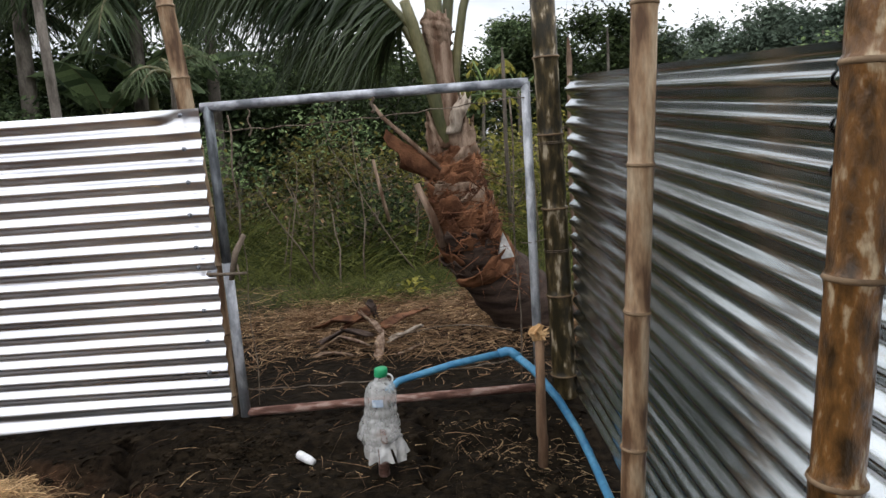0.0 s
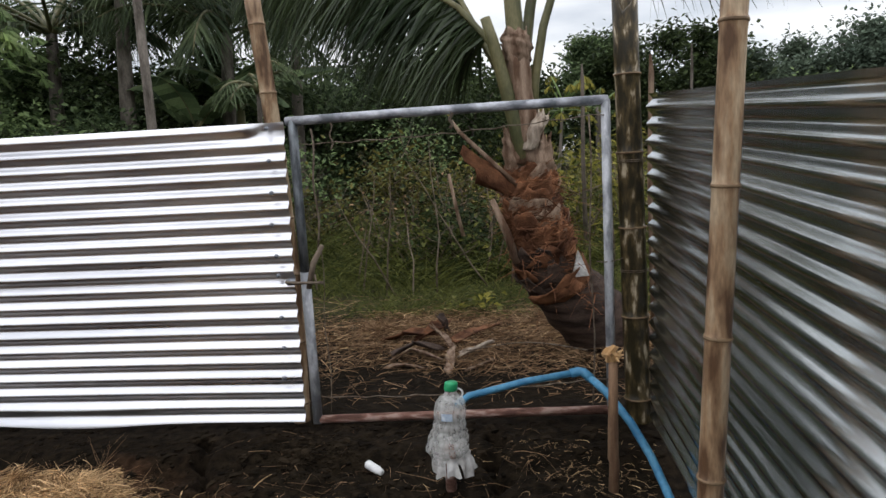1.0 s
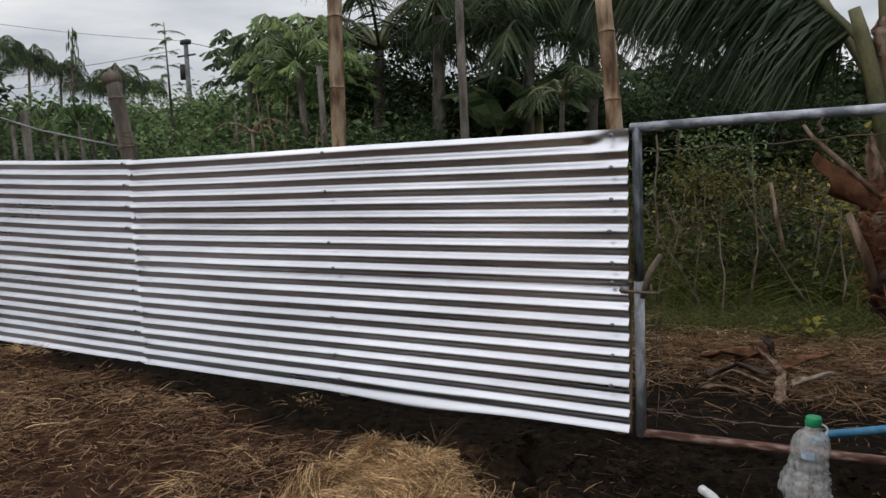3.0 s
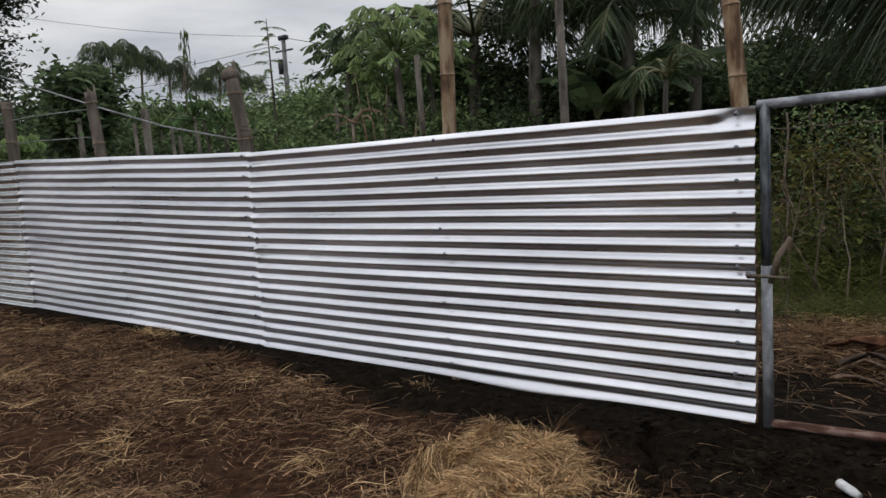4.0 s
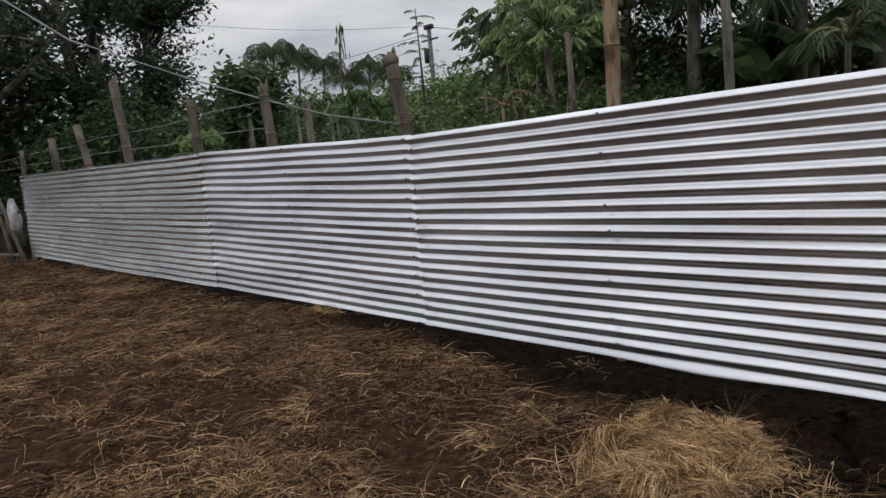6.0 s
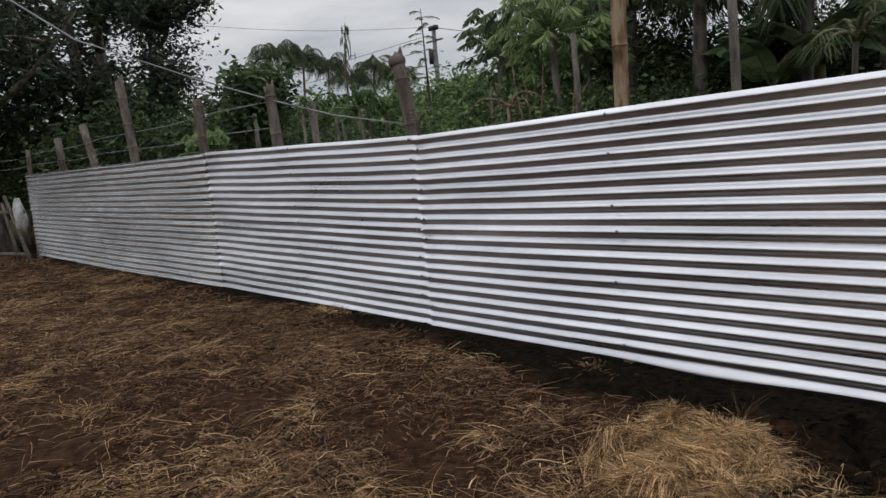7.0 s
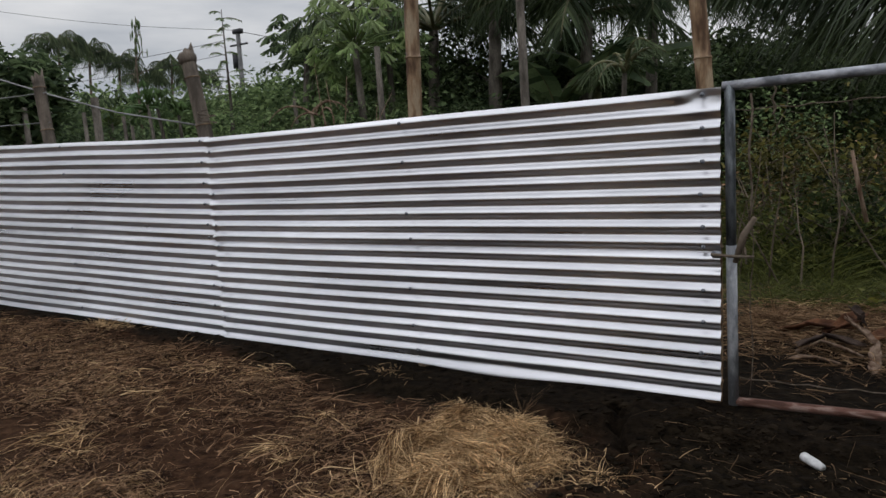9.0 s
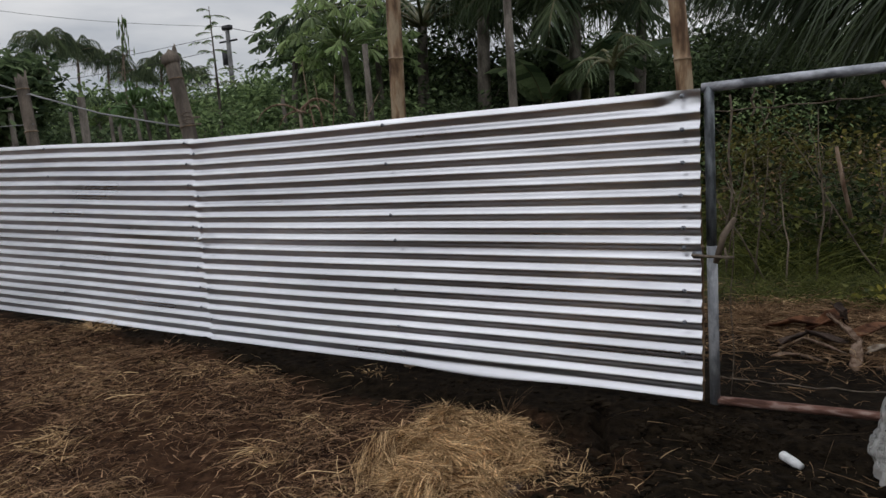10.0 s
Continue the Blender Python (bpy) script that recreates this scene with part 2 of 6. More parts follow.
def _blend(fac, a, b):
    x = _n.new("ShaderNodeMixRGB")
    if fac is None:
        x.inputs["Fac"].default_value = 0.5
    else:
        _l.new(fac, x.inputs["Fac"])
    for s, v in (("Color1", a), ("Color2", b)):
        if isinstance(v, tuple):
            x.inputs[s].default_value = (*v, 1)
        else:
            _l.new(v, x.inputs[s])
    return x.outputs[0]


def _range(src, a, b, c=0.0, d=1.0):
    x = _n.new("ShaderNodeMapRange")
    for k, v in (("From Min", a), ("From Max", b), ("To Min", c), ("To Max", d)):
        x.inputs[k].default_value = v
    _l.new(src, x.inputs["Value"])
    return x.outputs[0]


def _math(op, a, b):
    x = _n.new("ShaderNodeMath")
    x.operation = op
    for i, v in enumerate((a, b)):
        if isinstance(v, (int, float)):
            x.inputs[i].default_value = v
        else:
            _l.new(v, x.inputs[i])
    return x.outputs[0]


_gco = _n.new("ShaderNodeTexCoord")
_gs = _n.new("ShaderNodeSeparateXYZ")
_l.new(_gco.outputs["Object"], _gs.inputs[0])
_n1, _n2, _n3 = _tex(2.2), _tex(26), _tex(110, 3)
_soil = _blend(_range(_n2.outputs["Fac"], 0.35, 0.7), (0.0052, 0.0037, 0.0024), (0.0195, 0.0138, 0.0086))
_turf = _blend(_range(_n2.outputs["Fac"], 0.35, 0.65), (0.028, 0.014, 0.008), (0.072, 0.038, 0.021))
_green = _blend(_range(_n2.outputs["Fac"], 0.35, 0.65), (0.026, 0.025, 0.012), (0.058, 0.056, 0.024))
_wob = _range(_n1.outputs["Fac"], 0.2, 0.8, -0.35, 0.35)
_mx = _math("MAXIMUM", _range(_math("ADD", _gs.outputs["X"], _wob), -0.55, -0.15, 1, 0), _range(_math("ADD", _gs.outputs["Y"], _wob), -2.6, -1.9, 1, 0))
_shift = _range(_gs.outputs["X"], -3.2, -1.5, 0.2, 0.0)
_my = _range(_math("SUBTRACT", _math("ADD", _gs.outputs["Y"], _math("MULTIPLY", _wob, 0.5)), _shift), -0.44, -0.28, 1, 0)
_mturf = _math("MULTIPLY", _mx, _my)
_mgreen = _math("MAXIMUM", _range(_math("ADD", _gs.outputs["Y"], _wob), 1.5, 2.4, 0, 1), _range(_math("ADD", _gs.outputs["X"], _wob), 2.0, 2.8, 0, 1))
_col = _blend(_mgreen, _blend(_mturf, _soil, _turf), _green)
_gr = _n.new("ShaderNodeVectorMath")
_gr.operation = "SCALE"
_l.new(_col, _gr.inputs[0]), _l.new(_range(_n3.outputs["Fac"], 0.25, 0.75, 0.7, 1.3), _gr.inputs["Scale"])
_l.new(_gr.outputs[0], _b.inputs["Base Color"])
_bp = _n.new("ShaderNodeBump")
_bp.inputs["Strength"].default_value, _bp.inputs["Distance"].default_value = 0.8, 0.02
_l.new(_math("ADD", _n2.outputs["Fac"], _math("MULTIPLY", _n3.outputs["Fac"], 0.4)), _bp.inputs["Height"])
_l.new(_bp.outputs[0], _b.inputs["Normal"])


# ---- mesh tools ----
rng = np.random.default_rng(7)


def mesh_ob(name, verts, faces, mat, parent=None, smooth=False, label=""):
    me = bpy.data.meshes.new(name)
    me.from_pydata([tuple(v) for v in verts], [], [tuple(f) for f in faces])
    if smooth:
        me.polygons.foreach_set("use_smooth", np.ones(len(me.polygons), bool))
    me.materials.append(mat)
    me.update()
    ob = new(name, me)
    if parent:
        ob.parent = parent
    if label:
        ob["label"] = label
    return ob


def quads_ob(name, verts, quads, mat, parent=None, smooth=False, label=""):
    """Many quads at once from arrays."""
    me = bpy.data.meshes.new(name)
    n = len(quads)
    me.vertices.add(len(verts)), me.loops.add(4 * n), me.polygons.add(n)
    me.vertices.foreach_set("co", np.asarray(verts, np.float32).ravel())
    me.loops.foreach_set("vertex_index", np.asarray(quads, np.int32).ravel())
    me.polygons.foreach_set("loop_start", np.arange(0, 4 * n, 4, dtype=np.int32))
    me.polygons.foreach_set("use_smooth", np.arange(n) < (n if smooth is True else int(smooth)))
    me.materials.append(mat)
    me.update(calc_edges=True)
    ob = new(name, me)
    if parent:
        ob.parent = parent
    if label:
        ob["label"] = label
    return ob


class Shape:
    """A heap of vertices and faces for one mesh."""

    def __init__(self):
        self.v, self.f = [], []

    def tube(self, pts, radii, n=8, cap=True):
        pts = [Vector(p) for p in pts]
        if isinstance(radii, (int, float)):
            radii = [radii] * len(pts)
        base, side = len(self.v), None
        for i, p in enumerate(pts):
            d = (pts[min(i + 1, len(pts) - 1)] - pts[max(i - 1, 0)]).normalized()
            if side is None:
                side = d.orthogonal().normalized()
            side = (side - d * side.dot(d)).normalized()
            up = d.cross(side)
            for k in range(n):
                a = 2 * math.pi * k / n
                self.v.append(p + (side * math.cos(a) + up * math.sin(a)) * radii[i])
        for i in range(len(pts) - 1):
            for k in range(n):
                a, b = base + i * n + k, base + i * n + (k + 1) % n
                self.f.append((a, b, b + n, a + n))
        if cap:
            self.f.append(tuple(base + k for k in reversed(range(n))))
            self.f.append(tuple(base + (len(pts) - 1) * n + k for k in range(n)))
        return self

    def box(self, m, sx, sy, sz, bevel=0.0):
        bm = bmesh.new()
        bmesh.ops.create_cube(bm, size=1)
        bmesh.ops.scale(bm, vec=(sx, sy, sz), verts=bm.verts)
        if bevel:
            bmesh.ops.bevel(bm, geom=bm.edges[:], offset=bevel, segments=2, affect="EDGES")
        bmesh.ops.transform(bm, matrix=m, verts=bm.verts)
        return self.add(bm)

    def add(self, bm):
        base = len(self.v)
        bm.verts.index_update()
        self.v += [v.co.copy() for v in bm.verts]
        self.f += [tuple(base + v.index for v in f.verts) for f in bm.faces]
        bm.free()
        return self

    def ob(self, name, mat, parent=None, smooth=True, label=""):
        return mesh_ob(name, self.v, self.f, mat, parent, smooth, label)


def norm(a):
    return a / np.maximum(np.linalg.norm(a, axis=-1, keepdims=True), 1e-9)


def blades(P, D, L, W, bend, segs=3, tip=0.15):
    """Vertices and quads of many thin ribbons: roots P, directions D, lengths L, widths W, bend vectors."""
    n = len(P)
    k = np.linspace(0, 1, segs + 1)
    C = P[:, None, :] + D[:, None, :] * (L[:, None] * k)[..., None] + bend[:, None, :] * (L[:, None] * k ** 2)[..., None]
    S = norm(np.cross(D, rng.normal(size=(n, 3))))
    w = (W[:, None] * (1 - (1 - tip) * k ** 1.5))[..., None] * 0.5
    V = np.stack([C - S[:, None, :] * w, C + S[:, None, :] * w], 2).reshape(-1, 3)
    i = np.arange(n)[:, None] * 2 * (segs + 1) + np.arange(segs)[None, :] * 2
    Q = np.stack([i, i + 1, i + 3, i + 2], -1).reshape(-1, 4)
    return V, Q


def curls(P, L, W, rise, turn, segs=5):
    """Thin ribbons that curl in plan as they run: roots P, lengths L, widths W, slopes, turns in radians."""
    n = len(P)
    k = np.linspace(0, 1, segs + 1)
    a = rng.uniform(0, 6.28, n)[:, None] + turn[:, None] * k[None, :-1] + rng.normal(0, 0.25, (n, segs))
    step = (L / segs)[:, None]
    X = np.concatenate([np.zeros((n, 1)), np.cumsum(np.cos(a) * step, 1)], 1)
    Y = np.concatenate([np.zeros((n, 1)), np.cumsum(np.sin(a) * step, 1)], 1)
    Z = L[:, None] * (rise[:, None] * k[None, :] - (np.maximum(rise, 0) * 1.1 + 0.05)[:, None] * k[None, :] ** 2)
    C = P[:, None, :] + np.stack([X, Y, Z], -1)
    S = norm(rng.normal(size=(n, 3)) * (1, 1, 0.7))
    w = (W[:, None] * (1 - 0.75 * k ** 1.5))[..., None] * 0.5
    V = np.stack([C - S[:, None, :] * w, C + S[:, None, :] * w], 2).reshape(-1, 3)
    i = np.arange(n)[:, None] * 2 * (segs + 1) + np.arange(segs)[None, :] * 2
    return V, np.stack([i, i + 1, i + 3, i + 2], -1).reshape(-1, 4)


def leaf_quads(C, D, N, L, W):
    """Pointed leaves folded along the midrib: centres C, directions D, normals N."""
    n = len(C)
    S = norm(np.cross(D, N))
    U = np.cross(S, D)
    a = C - D * (L / 2)[:, None]
    t = C + D * (L / 2)[:, None]
    l = C - S * (W / 2)[:, None] + U * (W * 0.2)[:, None]
    r = C + S * (W / 2)[:, None] + U * (W * 0.2)[:, None]
    V = np.stack([a, r, t, l], 1).reshape(-1, 3)
    Q = np.arange(4 * n).reshape(-1, 4)
    return V, Q


def join(parts):
    V, Q, base = [], [], 0
    for v, q in parts:
        V.append(v), Q.append(q + base)
        base += len(v)
    return np.concatenate(V), np.concatenate(Q)


def wavy(x, y, f, seed=0.0):
    """Smooth uneven field of about -1 to 1."""
    s = np.zeros_like(np.asarray(x, float))
    for i in range(1, 6):
        a = seed * 1.7 + i * 2.399
        s = s + np.sin((x * math.cos(a) + y * math.sin(a)) * f * (0.6 + 0.45 * i) + seed * 3.1 + i * i) / (0.7 + 0.4 * i)
    return s / 2.2


def ground_z(x, y):
    x, y = np.asarray(x, float), np.asarray(y, float)
    near = np.exp(-((x + 3) ** 2 + y ** 2) / 200)
    z = 0.016 * np.clip(-x - 1.0, 0, 7) * near
    z = z + near * (0.012 * wavy(x, y, 2.2, 1) + 0.008 * wavy(x, y, 7, 2) + 0.004 * wavy(x, y, 19, 3))
    bank = np.clip((y + 0.30 + 0.05 * wavy(x, y, 3, 4)) / 0.12, 0, 1) * np.clip((0.45 - y) / 0.3, 0, 1)
    z = z + 0.040 * bank * bank * (3 - 2 * bank) * np.clip((3.0 - x) / 1, 0, 1) * np.clip((x + 14) / 2, 0, 1)
    for gx, gk, gw in ((-0.407, -0.40, 0.022), (0.735, -0.06, 0.024)):
        wig = gx + gk * y + 0.016 * np.sin(y * 31) + 0.006 * np.sin(y * 83)
        z = z - 0.085 * (0.75 + 0.5 * np.sin(y * 47)) * np.exp(-((x - wig) / gw) ** 2) * np.clip((y + 0.56) / 0.1, 0, 1) * np.clip((0.0 - y) / 0.08, 0, 1)
    for px, py in ((-0.42, -0.38), (0.12, -0.42)):
        z = z - 0.03 * np.exp(-(((x - px) / 0.09) ** 2 + ((y - py) / 0.06) ** 2))
    soilx = np.clip((x + 0.5) / 0.3, 0, 1) * np.clip((1.6 - x), 0, 1) * np.clip(1 - y, 0, 1) * near
    turf = np.clip((-0.3 - y) / 0.3, 0, 1) * np.clip((-0.3 - x) / 0.3, 0, 1) * near
    z = z + turf * (0.012 * wavy(x, y, 8, 12) + 0.008 * np.abs(wavy(x, y, 15, 13)))
    return z + soilx * (0.016 * np.abs(wavy(x, y, 17, 6)) + 0.007 * wavy(x, y, 41, 8))


def grade(*spans):
    return np.unique(np.concatenate([np.linspace(a, b, n) for a, b, n in spans]).round(4))


# ---- the ground ----
gx = grade((-3000, -300, 6), (-300, -40, 8), (-40, -14, 12), (-14, -2, 150), (-2, -0.7, 60), (-0.7, 1.4, 210), (1.4, 1.7, 12), (1.7, 6, 20), (6, 60, 12), (60, 3000, 8))
gy = grade((-3000, -100, 6), (-100, -8, 10), (-8, -1.6, 60), (-1.6, -0.6, 45), (-0.6, 0.4, 80), (0.4, 6, 70), (6, 40, 16), (40, 400, 8), (400, 3000, 5))
GX, GY = np.meshgrid(gx, gy)
gi = (np.arange(len(gy) - 1)[:, None] * len(gx) + np.arange(len(gx) - 1)[None, :]).ravel()
ground = quads_ob("ground", np.stack([GX, GY, ground_z(GX, GY)], -1).reshape(-1, 3),
                  np.stack([gi, gi + 1, gi + 1 + len(gx), gi + len(gx)], -1), M_GROUND, smooth=True)
tagged(ground, "dark bare soil and brown dried turf, green beyond the gate", "ground", kind="structure")


def gz(x, y):
    return float(ground_z(x, y))


# ---- corrugated fence ----
WAVES = 19.4


def sheet_mesh(name, p0, p1, zb, zt, crests, proud, side, seed, amp=0.0091, nu=90, dents=(), phase=0.0):
    """A corrugated sheet from p0 to p1 (plan points), bottoms zb and tops zt at both ends; side: plan normal on its face."""
    r = np.random.default_rng(seed)
    nv = int(crests * 12)
    u, v = np.meshgrid(np.linspace(0, 1, nu + 1), np.linspace(0, 1, nv + 1))
    p0, p1, s = np.array(p0), np.array(p1), np.array(side) / np.hypot(*side)
    length = np.hypot(*(p1 - p0))
    b = zb[0] + (zb[1] - zb[0]) * u
    t = zt[0] + (zt[1] - zt[0]) * u
    flat = np.ones_like(u)
    along = (p0[0] + (p1[0] - p0[0]) * u) + (p0[1] + (p1[1] - p0[1]) * u)
    zz = b + (t - b) * v
    push = 0.0040 * wavy(along, zz, 1.3, 5) + 0.0013 * wavy(along, zz, 6, 6) + 0.0005 * wavy(along, zz * 0.4, 17, 9)
    lift = 0.0035 * wavy(along, zz * 0.3, 2.3, 7)
    for du, dv, ru, rv, depth, fl in dents:
        g = np.exp(-((u - du) / ru) ** 2 - ((v - dv) / rv) ** 2)
        push, flat = push + depth * g, flat * (1 - fl * g)
        lift = lift - 0.010 * g * (dv < 0.1)
    d = amp * flat * np.cos(2 * math.pi * (crests * v + phase)) + push + proud
    z = b + (t - b) * v + lift
    X, Y = p0[0] + (p1[0] - p0[0]) * u, p0[1] + (p1[1] - p0[1]) * u
    front = np.stack([X + s[0] * d, Y + s[1] * d, z], -1).reshape(-1, 3)
    back = np.stack([X + s[0] * (d - 0.0014), Y + s[1] * (d - 0.0014), z], -1).reshape(-1, 3)
    w, n = nu + 1, (nu + 1) * (nv + 1)
    i = (np.arange(nv)[:, None] * w + np.arange(nu)[None, :]).ravel()
    f = np.stack([i, i + 1, i + 1 + w, i + w], -1)
    e = [np.stack([np.arange(nu), np.arange(nu) + n, np.arange(nu) + n + 1, np.arange(nu) + 1], -1)]
    o = nv * w
    e.append(np.stack([o + np.arange(nu), o + np.arange(nu) + 1, o + n + np.arange(nu) + 1, o + n + np.arange(nu)], -1))
    k = np.arange(nv) * w
    e.append(np.stack([k, k + w, k + n + w, k + n], -1))
    e.append(np.stack([k + nu, k + n + nu, k + n + w + nu, k + w + nu], -1))
    cross = (p1 - p0)[1] * s[0] - (p1 - p0)[0] * s[1]
    Q = np.concatenate([f, (f + n)[:, ::-1], *e])
    if cross < 0:
        Q = Q[:, ::-1]
    V, body = np.concatenate([front, back]), 2 * len(f)
    rim = Q[body:]
    return np.concatenate([V, V[rim.ravel()]]), np.concatenate([Q[:body], len(V) + np.arange(rim.size).reshape(-1, 4)]), body


SCREW = Shape().tube([(0, 0, 0), (0, 0.0015, 0), (0, 0.003, 0), (0, 0.007, 0), (0, 0.009, 0)], [0.009, 0.009, 0.0055, 0.005, 0.003], 8)


def sheet(p0, p1, zb, zt, crests, proud, side, seed, mat, label, screws, dents=(), phase=0.0, amp=0.0091):
    V, Q, nf = sheet_mesh("corrugated_sheet", p0, p1, zb, zt, crests, proud, side, seed, dents=[*dents, *((u, v, 0.012, 0.035, -0.0025, 0.25) for u, v in screws)], phase=phase, amp=amp)
    ob = quads_ob("corrugated_sheet", V, Q, mat, smooth=nf)
    tagged(ob, label, "metal sheet", "corrugated fence sheets")
    turn = math.atan2(side[1], side[0]) - math.pi / 2
    for u, v in screws:
        v = min(0.995, max(0.0, (round(v * crests + phase) - phase) / crests))
        x, y = p0[0] + (p1[0] - p0[0]) * u, p0[1] + (p1[1] - p0[1]) * u
        b, t = zb[0] + (zb[1] - zb[0]) * u, zt[0] + (zt[1] - zt[0]) * u
        k = proud + amp
        sx, sy = np.array(side) / np.hypot(*side)
        s = mesh_ob("screw", SCREW.v, SCREW.f, M_PIPE, ob, True)
        s.matrix_local = Matrix.Translation((x + sx * k, y + sy * k, b + (t - b) * v)) @ Matrix.Rotation(turn, 4, "Z")
    return ob


# ends of the long fence's panels: plan place, bottom, top
ENDS = [((0.0, 0.0), 0.080, 1.234), ((-2.70, 0.0), 0.078, 1.218), ((-5.40, -0.078), 0.128, 1.302), ((-8.10, -0.18), 0.160, 1.335), ((-10.95, -0.285), 0.215, 1.368)]
NEW = "bright galvanised corrugated steel sheet, fixed sideways as fencing"
OLD = "duller weathered corrugated steel sheet at the fence's far end"
for k in range(4):
    (a, ab, at), (b, bb, bt) = ENDS[k + 1], ENDS[k]
    n = (b[1] - a[1], -(b[0] - a[0]))
    am, bm_ = ab + (at - ab) * 0.485, bb + (bt - bb) * 0.485
    ends = [(0.978, 0.97), (0.978, 0.76), (0.978, 0.55), (0.975, 0.34), (0.978, 0.12)]
    mids = [(0.49, 0.96), (0.492, 0.62), (0.494, 0.3), (0.50, 0.1)]
    left = [(0.012, 0.9), (0.012, 0.5), (0.012, 0.2)]
    dents_up = [(0.985, 0.95, 0.045, 0.07, -0.020, 0.9), (0.99, 0.83, 0.018, 0.04, -0.009, 0.5), (0.945, 0.97, 0.012, 0.05, 0.009, 0.3), (0.965, 0.90, 0.010, 0.03, 0.008, 0.2), (0.992, 0.72, 0.012, 0.03, -0.006, 0.4)] if k == 0 else [(0.03, 0.97, 0.04, 0.08, 0.004, 0.5)]
    dents_lo = [(0.655, 0.0, 0.12, 0.075, 0.034, 0.8)] if k == 0 else [(0.8, 0.93, 0.12, 0.06, 0.002, 0.4)]
    rj = random.Random(80 + k)
    lips = lambda n: [(0.0, rj.uniform(0.02, 0.98), 0.007, rj.uniform(0.03, 0.07), rj.uniform(-0.001, 0.006), 0.0) for _ in range(n)]
    dents_up, dents_lo = dents_up + [(0.0, 0.25, 0.008, 0.35, 0.004, 0)] + lips(6), dents_lo + [(0.0, 0.75, 0.008, 0.25, 0.004, 0)] + lips(6)
    mat = M_ZINC if k < 2 else M_ZINC_OLD
    out = 0.004 - 0.003 * (k % 2)
    over = 0.02
    d = np.array(b) - np.array(a)
    a2 = tuple(np.array(a) - d * over / np.hypot(*d))
    lm = 0.505
    dz = 0.0025 if k % 2 else -0.0025
    ab, at, bb, bt, am, bm_ = ab + dz, at + dz, bb + dz, bt + dz, am + dz, bm_ + dz
    al, bl = ab + (at - ab) * lm, bb + (bt - bb) * lm
    sheet(a2, b, (ab, bb), (al, bl), WAVES * lm, out, n, 20 + k, mat, NEW if k < 2 else OLD, ends[:4] + mids[1:] + left, dents_lo)
    sheet(a2, b, (am, bm_), (at, bt), WAVES * 0.515, out + 0.0025, n, 40 + k, mat, NEW if k < 2 else OLD, ends + mids + left, dents_up, phase=WAVES * 0.485)

# the fence at a right angle to it
RSIDE = [((1.330, 0.03), 0.075, 1.262), ((1.360, -1.64), 0.005, 1.162), ((1.42, -4.4), 0.0, 1.14)]
for k in range(2):
    (a, ab, at), (b, bb, bt) = RSIDE[k], RSIDE[k + 1]
    am, bm_ = ab + (at - ab) * 0.485, bb + (bt - bb) * 0.485
    n = (b[1] - a[1], -(b[0] - a[0]))
    n = n if n[0] < 0 else (-n[0], -n[1])
    lab = "corrugated steel sheet behind bamboo poles, facing the plot"
    over = 0.03 if k else 0.0
    a2 = (a[0], a[1] + over)
    al, bl = ab + (at - ab) * 0.505, bb + (bt - bb) * 0.505
    # the first panel's dimmer reflection is painted by the darker steel
    sheet(a2, b, (ab, bb), (al, bl), 19.8 * 0.505, -0.003 * k, n, 60 + k, M_ZINC_SHARP if k else M_ZINC_DIMMED, lab, [], amp=0.0112)
    sheet(a2, b, (am, bm_), (at, bt), 19.8 * 0.515, 0.0025 - 0.003 * k, n, 70 + k, M_ZINC_SHARP if k else M_ZINC_DIMMED, lab, [], phase=19.8 * 0.485, amp=0.0112)


